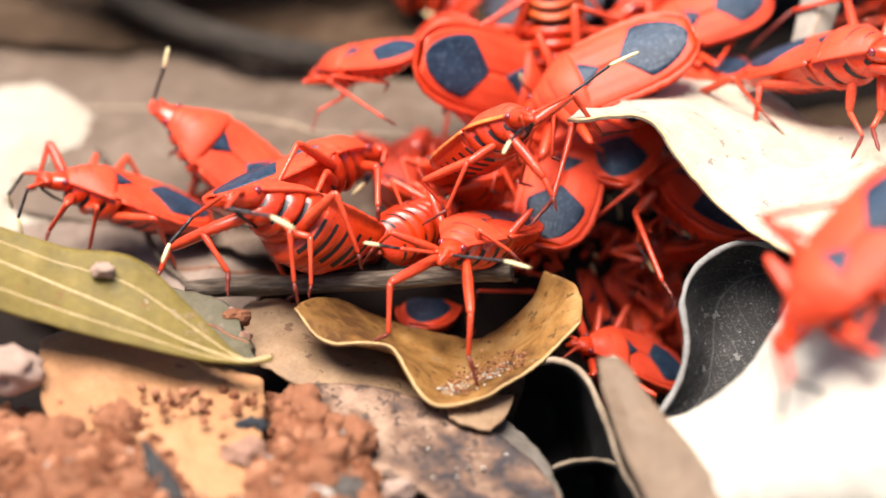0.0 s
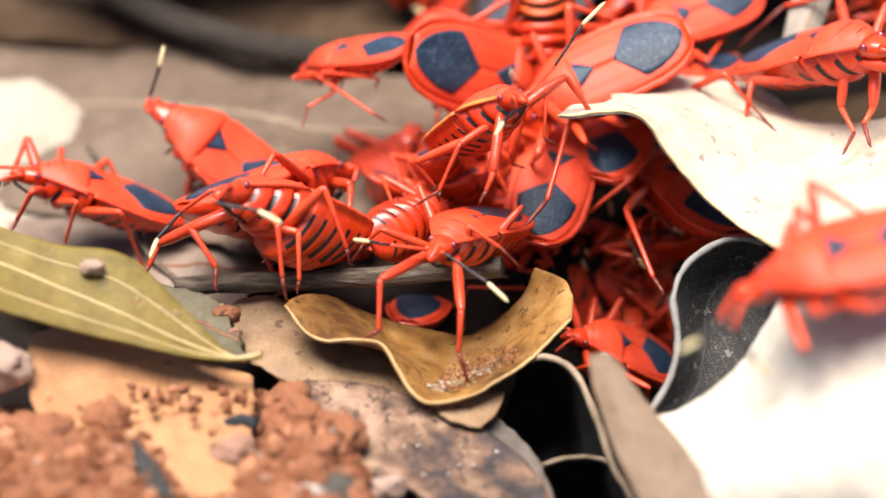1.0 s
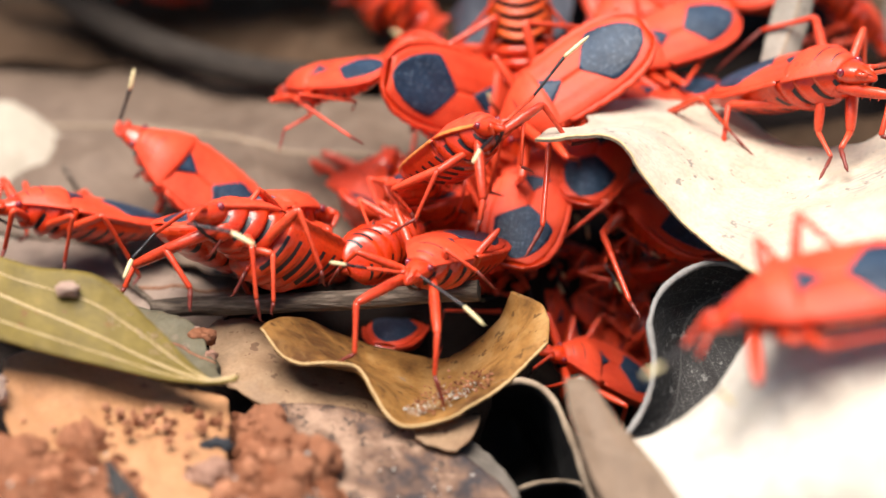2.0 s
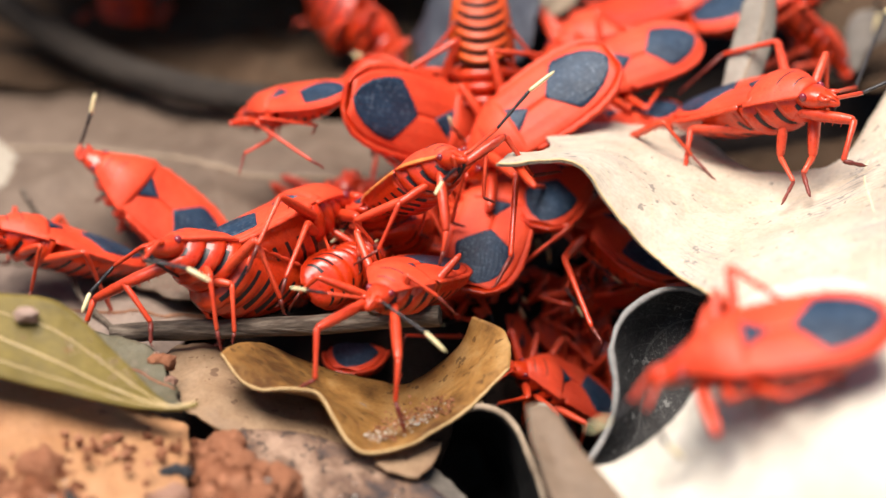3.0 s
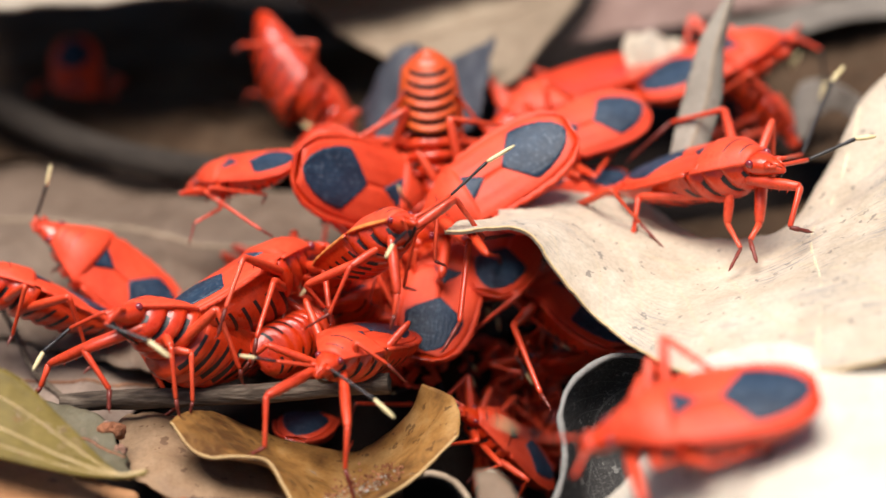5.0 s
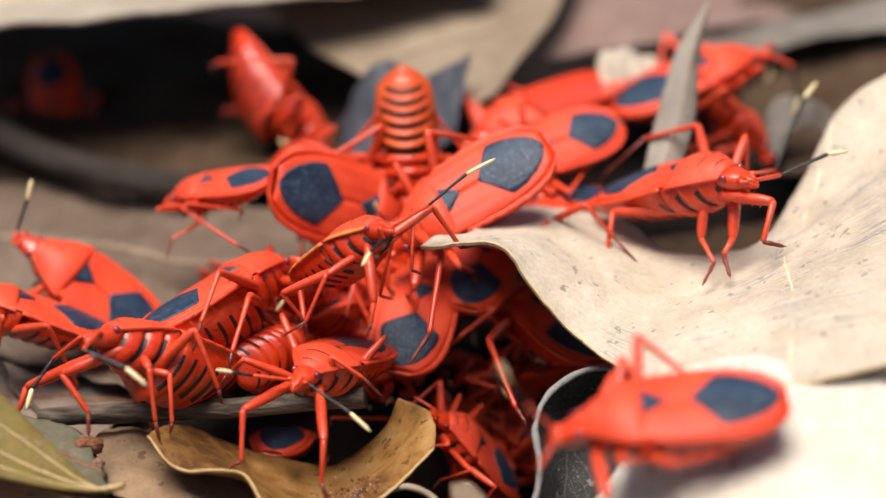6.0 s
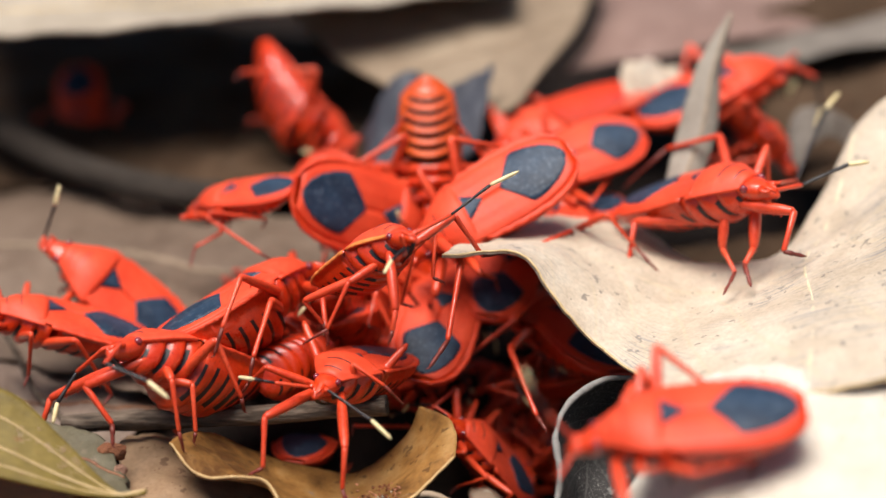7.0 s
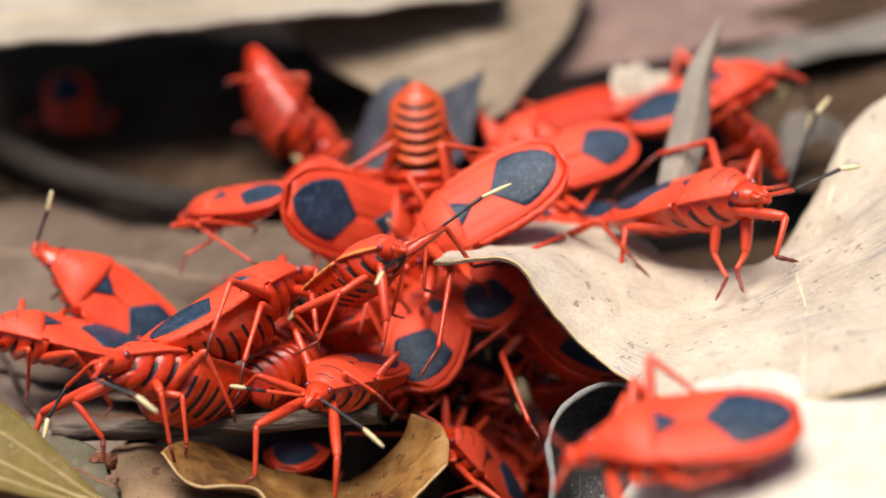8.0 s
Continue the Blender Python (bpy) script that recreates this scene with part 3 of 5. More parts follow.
def leaf_sheet(name, rows, mat, label, thick=0.22, nu=56, nv=28, crumple=0.35, ragged=0.3, seed=0.0, category="leaf", oval=0.0, rim=None, midrib=None, cross=None, ribs=()):
    """A dead leaf: a smooth skin through a few ruling curves, crumpled, with a ragged rim and real thickness. oval: rounds its corners."""
    curves = [spline(r, nu) for r in rows]
    grid = []
    for j in range(nu):
        u = 2 * j / (nu - 1) - 1
        w = max(0.04, (1 - abs(u) ** oval) ** (1 / oval)) if oval else 1.0
        w = min(1.0, w * (1 + 0.12 * noise.noise(Vector((u * 3, seed, 0))))) if oval else 1.0
        grid.append([spline_at([c[j] for c in curves], 0.5 + (k / (nv - 1) - 0.5) * w) for k in range(nv)])
    g = np.array([[tuple(p) for p in col] for col in grid])
    du, dv = np.gradient(g, axis=0), np.gradient(g, axis=1)
    n = np.cross(du, dv)
    n /= np.linalg.norm(n, axis=2, keepdims=True) + 1e-9
    bm = bmesh.new()
    uv = bm.loops.layers.uv.new("UVMap")
    top, low = [], []
    for i in range(nu):
        a, b = [], []
        for j in range(nv):
            p = Vector(g[i, j])
            q = p * 0.12 + Vector((seed, 0, 0))
            d = crumple * (noise.noise(q * 1.3) + 0.45 * noise.noise(q * 4.0) + 0.2 * noise.noise(q * 11.0))
            edge = min(i, nu - 1 - i, j, nv - 1 - j)
            if edge == 0 and ragged:
                inner = Vector(g[min(max(i, 1), nu - 2), min(max(j, 1), nv - 2)])
                p = p + (inner - p) * (0.5 + noise.noise(q * 9.0)) * ragged * 1.4
            nn = Vector(n[i, j])
            p = p + nn * d
            a.append(bm.verts.new(p))
            b.append(bm.verts.new(p - nn * thick))
        top.append(a)
        low.append(b)
    edge_line = [top[i][0].co.copy() for i in range(nu)]
    upper = top if float(n[..., 2].mean()) > 0 else low
    rib_line = [upper[i][nv // 2].co.copy() for i in range(nu)]
    side_lines = [(r, m, [upper[i][round(at * (nv - 1))].co.copy() for i in range(2, nu - 2)]) for at, r, m in ribs]
    cross_line = [top[int(0.835 * (nu - 1))][j].co - Vector(n[int(0.835 * (nu - 1)), j]) * 0.22 for j in range(nv)]

    def quad(vs, ij):
        f = bm.faces.new(vs)
        for loop, (i, j) in zip(f.loops, ij):
            loop[uv].uv = (i / (nu - 1), j / (nv - 1))
    for i in range(nu - 1):
        for j in range(nv - 1):
            ij = [(i, j), (i + 1, j), (i + 1, j + 1), (i, j + 1)]
            quad([top[a][b] for a, b in ij], ij)
            quad([low[a][b] for a, b in ij[::-1]], ij[::-1])
    border = [(i, 0) for i in range(nu)] + [(nu - 1, j) for j in range(1, nv)] + [(i, nv - 1) for i in range(nu - 2, -1, -1)] + [(0, j) for j in range(nv - 2, 0, -1)]
    for (a, b), (c, d) in zip(border, border[1:] + border[:1]):
        quad([top[a][b], low[a][b], low[c][d], top[c][d]], [(a, b), (a, b), (c, d), (c, d)])
    ob = new(name, mesh_from(name, bm, mat))
    lines = [("leaf_rim", rim, edge_line), ("midrib", midrib, rib_line), ("side_rib", cross, cross_line)] + [("side_vein", (r, m), line) for r, m, line in side_lines]
    for kind, spec, line in lines:
        if spec:
            r, m = spec
            bm = bmesh.new()
            tube(bm, line, [r * (0.85 + 0.3 * noise.noise(p * 0.7)) * (0.4 if k in (0, len(line) - 1) else 1.0) for k, p in enumerate(line)], 7)
            part(kind, bm, m, ob, "pale " + kind.replace("_", " "))
    return tagged(ob, label, category)


# ---------------------------------------------------------------- ground
def ground_height(x, y):
    """Height of the soil in mm: low in front, a rise behind and a low heap under the bugs."""
    h = 9.0 * min(1.0, max(0.0, (y - 5) / 60.0))
    h += 5.0 * math.exp(-((x + 2) / 26) ** 2 - ((y - 8) / 14) ** 2)
    q = Vector((x, y, 0)) * 0.06
    nook = 13.0 * min(1.0, max(0.0, (x - 1) / 3)) * min(1.0, max(0.0, (30 - x) / 6))
    dip = min(1.0, max(0.0, (x + 18) / 8)) * min(1.0, max(0.0, (2 + nook - y) / 6))
    return h - 3.0 - 16.0 * dip + 1.4 * noise.noise(q) + 0.6 * noise.noise(q * 4)


def build_ground():
    bm = bmesh.new()
    line = [-30000, -6000, -1200, -600, -250] + [-150 + 3 * k for k in range(101)] + [250, 600, 1200, 6000, 30000]
    deep = [-30000, -6000, -1200, -600, -250] + [-120 + 3 * k for k in range(101)] + [300, 600, 1200, 6000, 30000]
    vs = [[bm.verts.new((x, y, ground_height(x, y) if abs(x) < 400 and abs(y) < 400 else 0)) for y in deep] for x in line]
    for i in range(len(line) - 1):
        for j in range(len(deep) - 1):
            bm.faces.new((vs[i][j], vs[i + 1][j], vs[i + 1][j + 1], vs[i][j + 1]))
    tagged(new("ground", mesh_from("ground", bm, GROUND)), "reddish-brown forest soil, shade of the gaps in its colour", "ground", kind="structure")


build_ground()


def clod_bm(bm, at, r, seed, flat=0.8, sub=2):
    made = bmesh.ops.create_icosphere(bm, subdivisions=sub, radius=1.0)["verts"]
    o = Vector((seed * 3.7, seed * 1.3, seed))
    turn = Euler((seed, seed * 2.1, seed * 0.7)).to_matrix()
    for v in made:
        p = v.co.copy()
        d = 1 + 0.45 * noise.noise(p * 1.1 + o) + 0.34 * noise.noise(p * 2.7 + o) + 0.2 * noise.noise(p * 6.0 + o)
        p = turn @ (p * d * r)
        v.co = Vector((p.x, p.y, p.z * flat)) + Vector(at)


# ---------------------------------------------------------------- leaf litter
leaf_sheet("curled_leaf", [
    [(-23.8, -12.2, 6.5), (-20.9, -15.1, 4.8), (-15.6, -16.1, 4.7), (-11.8, -20.6, 1.9), (-5.4, -17.9, 2.5), (0.5, -11.0, 4.8)],
    [(-23.3, -11.1, 6.5), (-19.3, -13.0, 4.5), (-14.0, -14.7, 2.8), (-10.4, -16.6, 0.9), (-5.2, -13.5, 2.3), (0.5, -8.4, 5.6)],
    [(-22.1, -9.0, 6.0), (-17.4, -9.4, 2.6), (-12.6, -9.2, 0.2), (-8.6, -10.6, -0.7), (-4.6, -8.2, 1.7), (-0.4, -5.9, 6.1)],
    [(-20.5, -5.4, 4.2), (-16.2, -4.2, 1.6), (-11.8, -3.8, -0.0), (-8.3, -3.9, -0.6), (-4.4, -3.5, 2.3), (-2.9, -3.9, 6.0)],
], LEAF_CURL, "curled amber-brown dead leaf with a wavy rim, cupped upwards", 0.25, 70, 30, 0.3, 0.15, 3, rim=(0.16, RIM_AMBER))
leaf_sheet("olive_leaf", [
    [(-50.8, -13.3, 15.4), (-42.8, -14.2, 13.1), (-36.7, -14.4, 12.1), (-32.1, -16.9, 8.9), (-27.4, -20.0, 5.6), (-24.9, -19.8, 5.8)],
    [(-50.5, -15.8, 13.7), (-43.4, -17.2, 11.3), (-37.7, -18.5, 9.4), (-32.1, -19.9, 7.2), (-27.6, -20.5, 5.7), (-25.0, -20.0, 5.8)],
    [(-49.8, -20.8, 11.3), (-42.5, -21.1, 9.1), (-36.1, -21.3, 7.4), (-31.0, -21.4, 6.3), (-27.4, -21.0, 5.7), (-25.0, -20.6, 5.8)],
], LEAF_OLIVE, "olive-green leathery leaf with pale veins, drying at the rim", 0.25, 60, 26, 0.15, 0.05, 7, rim=(0.15, RIM_PALE), midrib=(0.13, RIM_PALE), ribs=((0.22, 0.09, RIM_PALE), (0.78, 0.08, RIM_PALE)))
leaf_sheet("brown_leaf", [
    [(-36.0, -6.3, 5.9), (-32.5, -7.4, 5.7), (-30.4, -8.5, 5.4), (-29.1, -10.0, 4.6)],
    [(-34.4, -11.9, 5.5), (-31.1, -12.2, 4.6), (-29.3, -13.5, 4.2), (-27.5, -14.7, 3.8)],
    [(-31.9, -17.7, 4.8), (-29.1, -17.9, 4.4), (-27.7, -17.8, 4.3), (-26.3, -17.8, 4.3)],
], LEAF_RUSSET, "dull grey-olive leaf lying behind the olive leaf", 0.25, 34, 22, 0.6, 0.05, 9, oval=6.0, midrib=(0.18, RIM_BROWN))
leaf_sheet("brown_leaf", [
    [(-52.1, 13.5, 2.1), (-41.4, 12, 2.6), (-31.9, 11.4, 3.1), (-24.6, 10.6, 3.1)],
    [(-50.9, 6, 2.6), (-40.4, 4.2, 2.5), (-32.1, 2.4, 2.8), (-26.1, 2.5, 2.5)],
    [(-50, -0.2, 1.1), (-39.6, -3.3, 0.8), (-33.1, -3.2, 0.5), (-28.3, -1.6, 1.1)],
], LEAF_MAUVE, "dull pinkish-brown dead leaf lying flat under the twig", 0.3, 40, 26, 0.8, 0.15, 90, oval=6.0, midrib=(0.25, RIM_BROWN))
leaf_sheet("tan_leaf", [
    [(-29.5, -1.7, 1.3), (-26, -2.2, 2.3), (-21.3, -2.4, 1.6), (-11.9, -3.3, -0.9)],
    [(-28, -10.2, 2), (-24.1, -11.1, 2.2), (-19.3, -12, 1.1), (-10.8, -13.1, -0.7)],
    [(-25.8, -14.9, 1.4), (-22.3, -16.2, 0.8), (-17.6, -16.7, 0.4), (-10.7, -18.2, -0.8)],
], LEAF_TAN, "pale tan dead leaf with rounded lobes under the curled leaf", 0.3, 44, 24, 0.7, 0.3, 12, oval=4.5)
leaf_sheet("orange_tan_leaf", [
    [(-45.4, -15.4, 6.2), (-38.6, -16.3, 6.1), (-32.0, -17.0, 4.1), (-25.5, -16.4, 2.5)],
    [(-44.4, -20.8, 5.3), (-38.0, -22.0, 4.4), (-31.5, -22.5, 2.9), (-25.6, -21.6, 2.2)],
    [(-43.5, -28.0, 2.6), (-37.0, -32.5, 1.6), (-30.0, -39.5, -0.8), (-24.0, -41.0, -1.4)],
], LEAF_ORANGE, "orange-tan dead leaf half buried under red soil", 0.25, 44, 24, 0.5, 0.25, 15, oval=3.2)
leaf_sheet("blotched_leaf", [
    [(-22.0, -16.8, 1.3), (-17.5, -16.7, 1.2), (-11.8, -18.1, 0.2), (-6.5, -20.8, -1.1), (-2.5, -24.8, -2.8), (-0.9, -29.6, -3.7)],
    [(-21.0, -21.0, 0.8), (-16.8, -21.0, 0.3), (-12.1, -22.4, -0.7), (-7.9, -24.5, -1.9), (-4.1, -27.3, -3.4), (-1.8, -31.1, -4.4)],
    [(-19.3, -26.8, -1.2), (-15.6, -27.8, -1.1), (-12.3, -29.1, -1.9), (-9.1, -31.8, -3.0), (-6.3, -34.4, -4.0), (-4.1, -36.6, -4.2)],
], LEAF_BLOTCH, "brown dead leaf with dark blotches lying on the soil", 0.5, 50, 24, 0.35, 0.1, 18, rim=(0.3, RIM_BROWN))
leaf_sheet("tan_leaf", [
    [(-11.6, -16.4, 1.3), (-8, -16.5, 0.9), (-5.1, -16.5, 0.6)],
    [(-11, -18.9, 0.8), (-8, -19, 0.3), (-5.6, -19, 0.1)],
    [(-10.5, -20.7, 0.5), (-8.4, -21.5, -0.2), (-7.1, -21.5, -0.3)],
], LEAF_TAN, "torn tan leaf tip poking out below the curled leaf", 0.25, 30, 16, 0.4, 0.7, 93)
leaf_sheet("grey_leaf", [
    [(-8.5, -15.2, -0.9), (-5.6, -17.6, -1.5), (-2.6, -21.4, -2.8), (-0.8, -26.6, -4.4)],
    [(-10.8, -19.7, -0.9), (-7.9, -22.2, -1.6), (-5.1, -25.0, -3.2), (-3.2, -29.8, -4.0)],
], LEAF_GREY, "grey-brown dead leaf under the blotched leaf", 0.35, 36, 16, 0.3, 0.4, 21, rim=(0.2, RIM_GREY))
# Rolled leaves; the darkness of their hollows is in the colour.
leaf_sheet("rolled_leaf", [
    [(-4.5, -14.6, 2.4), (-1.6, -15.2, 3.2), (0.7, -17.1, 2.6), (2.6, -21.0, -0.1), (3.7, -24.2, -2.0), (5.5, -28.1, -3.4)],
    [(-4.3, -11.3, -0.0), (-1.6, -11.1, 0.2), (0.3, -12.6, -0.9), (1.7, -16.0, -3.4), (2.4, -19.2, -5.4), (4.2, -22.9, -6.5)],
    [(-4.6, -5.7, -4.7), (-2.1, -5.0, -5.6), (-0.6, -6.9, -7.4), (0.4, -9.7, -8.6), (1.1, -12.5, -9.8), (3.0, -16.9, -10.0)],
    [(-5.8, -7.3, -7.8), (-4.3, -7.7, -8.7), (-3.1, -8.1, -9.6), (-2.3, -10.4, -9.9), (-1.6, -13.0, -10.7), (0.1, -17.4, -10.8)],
], LEAF_SHADE, "rolled dead leaf open towards the front, its inner shade coloured black", 0.3, 44, 22, 0.25, 0.1, 24, rim=(0.34, RIM_GREY))
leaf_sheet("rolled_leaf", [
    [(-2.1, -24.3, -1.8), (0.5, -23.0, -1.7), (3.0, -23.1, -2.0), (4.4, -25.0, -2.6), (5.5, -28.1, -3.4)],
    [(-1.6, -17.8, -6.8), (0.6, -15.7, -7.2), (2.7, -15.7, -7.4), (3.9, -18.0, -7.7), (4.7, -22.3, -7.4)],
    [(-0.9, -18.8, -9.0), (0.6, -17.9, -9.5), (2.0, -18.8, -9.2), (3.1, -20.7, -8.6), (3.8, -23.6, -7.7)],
], LEAF_SHADE, "small rolled leaf with a thin pale rim, inner shade coloured in", 0.25, 36, 18, 0.2, 0.1, 27, rim=(0.16, RIM_GREY))
leaf_sheet("pale_leaf", [
    [(1.9, -20.4, 5.9), (3.3, -16.8, 4.0), (7.3, -23.2, 2.0), (13.3, -21.5, 5.0), (17.2, -16.2, 8.8), (22.8, -7.5, 12.6), (47.6, -5.4, 15.0)],
    [(2.0, -22.7, 5.8), (3.4, -21.2, 4.0), (7.5, -26.2, 2.6), (13.4, -27.2, 7.0), (17.3, -26.7, 12.4), (22.1, -24.8, 17.0), (45.0, -19.6, 18.0)],
    [(2.1, -23.2, 4.8), (3.6, -24.8, 3.6), (7.6, -28.3, 3.0), (13.6, -31.8, 6.8), (18.2, -32.6, 11.5), (24.2, -31.4, 14.8), (44.1, -26.1, 16.2)],
    [(3.5, -28.6, 2.6), (5.3, -30.0, 1.9), (9.6, -34.8, 3.1), (15.2, -40.5, 6.9), (20.5, -42.5, 10.5), (26.7, -42.0, 12.2), (42.2, -38.8, 13.0)],
    [(5.7, -34.0, 0.5), (7.8, -36.4, -0.0), (12.0, -40.3, 0.8), (16.9, -43.6, 2.8), (21.7, -46.0, 4.3), (27.4, -47.5, 5.3), (41.4, -47.9, 5.7)],
], LEAF_CREAM, "large cream-coloured dead leaf with a ragged rim, sunlight in its colour", 0.3, 90, 48, 0.5, 0.55, 30, rim=(0.12, RIM_PALE))
leaf_sheet("pale_leaf", [
    [(-0.9, -1.9, 19.5), (5.6, -2.8, 20.0), (9.7, -5.5, 16.0), (14.4, -8.7, 12.3), (20.4, -20.3, 14.5), (28.4, -24.9, 17.6), (38.1, -25.6, 19.9)],
    [(-0.4, 0.1, 19.0), (7.6, 1.1, 18.9), (13.0, -1.5, 15.3), (17.2, -4.5, 13.4), (22.6, -9.2, 15.1), (30.3, -11.0, 18.5), (40.1, -10.8, 21.5)],
    [(0.3, 2.0, 18.5), (8.7, 5.0, 17.8), (14.8, 5.0, 15.4), (19.7, 3.3, 13.9), (25.6, 3.4, 14.2), (31.1, 3.5, 16.8), (42.0, 4.0, 23.1)],
    [(3.8, 5.9, 17.4), (10.8, 7.9, 17.0), (16.9, 8.2, 15.2), (22.5, 8.9, 14.1), (28.5, 8.2, 15.1), (33.8, 9.5, 18.2), (43.8, 14.5, 24.9)],
    [(2.9, 14.9, 15.6), (9.2, 20.3, 15.6), (16.0, 18.7, 14.3), (23.3, 11.4, 12.5), (30.1, 11.0, 14.1), (37.0, 19.5, 23.7), (44.3, 22.3, 27.9)],
], LEAF_PALE, "cream-coloured dead leaf with a folded tip, sheltering bugs beneath", 0.28, 90, 44, 0.35, 0.12, 33, rim=(0.14, RIM_PALE), cross=(0.28, RIM_CREAM))
leaf_sheet("ash_leaf", [
    [(1.6, -24.7, 8.5), (2.9, -24.6, 8.6), (4.1, -25, 7.7), (4.7, -26.6, 6.7)],
    [(2, -27.8, 6.8), (3.5, -28, 6.1), (5.3, -29.2, 5.8), (7.2, -29.4, 5.3)],
    [(3.4, -32.1, 4.6), (5, -32.1, 4.4), (7.3, -33.1, 4.4), (9.6, -34.1, 4.6)],
    [(5.6, -37.6, 2.2), (7.5, -37.6, 2), (9.9, -38.6, 2.1), (12.9, -39.6, 2.2)],
], LEAF_DRAB, "drab grey-brown strip of dead leaf with a ragged edge", 0.3, 40, 26, 0.35, 0.3, 31, rim=(0.22, RIM_GREY))
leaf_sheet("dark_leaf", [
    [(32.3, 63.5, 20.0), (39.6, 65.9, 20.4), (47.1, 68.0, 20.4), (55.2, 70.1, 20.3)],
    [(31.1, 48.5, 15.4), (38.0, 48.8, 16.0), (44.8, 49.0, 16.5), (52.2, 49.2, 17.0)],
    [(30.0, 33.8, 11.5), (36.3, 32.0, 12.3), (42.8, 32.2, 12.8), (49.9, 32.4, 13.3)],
], LEAF_UMBER_SHADE, "brown leaf at the back of the litter, darkened for shade", 0.3, 30, 24, 1.2, 0.2, 78)
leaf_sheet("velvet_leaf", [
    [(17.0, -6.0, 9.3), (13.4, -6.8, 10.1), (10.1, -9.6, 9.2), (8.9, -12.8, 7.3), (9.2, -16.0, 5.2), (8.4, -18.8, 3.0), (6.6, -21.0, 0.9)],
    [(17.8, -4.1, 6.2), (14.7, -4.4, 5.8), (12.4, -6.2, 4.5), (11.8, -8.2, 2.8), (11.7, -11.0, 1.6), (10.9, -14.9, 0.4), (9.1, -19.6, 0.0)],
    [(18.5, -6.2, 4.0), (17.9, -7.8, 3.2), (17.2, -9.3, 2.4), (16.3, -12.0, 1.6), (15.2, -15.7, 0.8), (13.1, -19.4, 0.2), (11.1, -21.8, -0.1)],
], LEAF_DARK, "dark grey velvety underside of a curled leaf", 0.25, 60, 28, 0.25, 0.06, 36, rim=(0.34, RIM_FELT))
leaf_sheet("tan_leaf", [
    [(-73.0, 50.0, 8.7), (-35.9, 43.1, 7.8), (-22.3, 34.7, 8.5), (-7.8, 29.1, 8.2)],
    [(-70.0, 34.9, 6.3), (-35.9, 27.6, 7.1), (-23.7, 23.5, 7.6), (-9.8, 22.9, 6.2)],
    [(-67.1, 18.8, 1.6), (-36.0, 7.6, 3.4), (-27.2, 1.4, 4.1), (-14.8, 11.9, 0.8)],
], LEAF_LITTER, "broad drab dead leaf lying flat behind the bugs", 0.3, 44, 30, 1.0, 0.2, 39, oval=5.0, midrib=(0.3, RIM_GREY))
leaf_sheet("pale_leaf", [
    [(-64.4, 31.2, 7.4), (-52.4, 32.0, 8.2), (-44.6, 30.2, 6.1)],
    [(-62.6, 19.7, 4.2), (-49.8, 20.3, 4.5), (-41.3, 20.4, 4.0)],
    [(-60.9, 9.3, 0.9), (-49.0, 9.9, 1.3), (-42.4, 11.5, 1.7)],
], LEAF_DIM, "cream-coloured leaf fragment on the litter", 0.3, 80, 40, 0.3, 0.02, 42, oval=2.0)
leaf_sheet("overhanging_leaf", [
    [(-51, 38, 25.1), (-34.7, 39.2, 25.5), (-21.2, 42.2, 26), (-7.5, 45.1, 26.7), (6.5, 49.1, 27)],
    [(-53.2, 52.8, 25.4), (-36.4, 54.9, 25.3), (-22.3, 58.7, 24.0), (-7.9, 63.0, 23.9), (6.9, 67.3, 23.7)],
    [(-58.6, 86.7, 23.4), (-39.8, 86.7, 23.4), (-24.2, 88.6, 22.8), (-8.6, 92.7, 22.2), (7.5, 97.0, 22.2)],
], LEAF_DIM, "broad pale leaf arching over a dark hollow", 0.5, 44, 24, 0.5, 0.15, 45, midrib=(0.4, RIM_PALE), ribs=((0.25, 0.2, RIM_PALE),))
leaf_sheet("tan_leaf", [
    [(-17, 55.7, 22), (-7.8, 60.4, 22.9), (2.1, 65.3, 24.3), (16.3, 64.7, 22.7)],
    [(-12.1, 47.3, 20.1), (-5.3, 48.8, 21.1), (3.7, 51.4, 22.3), (14.2, 57.1, 22.8)],
    [(-5.2, 40.1, 18.6), (-0.2, 40.4, 19.3), (5.3, 42.1, 20.8), (12.2, 48.1, 22.2)],
    [(3, 33.8, 19.1), (4.1, 33.8, 19.1), (5.2, 33.9, 19.4), (6.6, 35.2, 19.8)],
], LEAF_DUN, "tan dead leaf hanging with its tip down behind the heap", 0.3, 40, 30, 0.5, 0.15, 48, midrib=(0.25, RIM_GREY))
# Floor sheet added to make the hollow read as shaded.
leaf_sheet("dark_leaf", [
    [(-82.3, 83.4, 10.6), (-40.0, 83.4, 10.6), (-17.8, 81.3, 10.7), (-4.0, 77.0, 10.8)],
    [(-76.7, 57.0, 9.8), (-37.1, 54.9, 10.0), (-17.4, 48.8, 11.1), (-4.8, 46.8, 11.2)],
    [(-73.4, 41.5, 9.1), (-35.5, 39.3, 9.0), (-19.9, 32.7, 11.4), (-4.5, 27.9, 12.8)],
], LEAF_UMBER_SHADE, "leaf on the floor of the hollow, coloured dark for shade", 0.3, 40, 24, 1.2, 0.2, 72, midrib=(0.3, BARK_DARK))
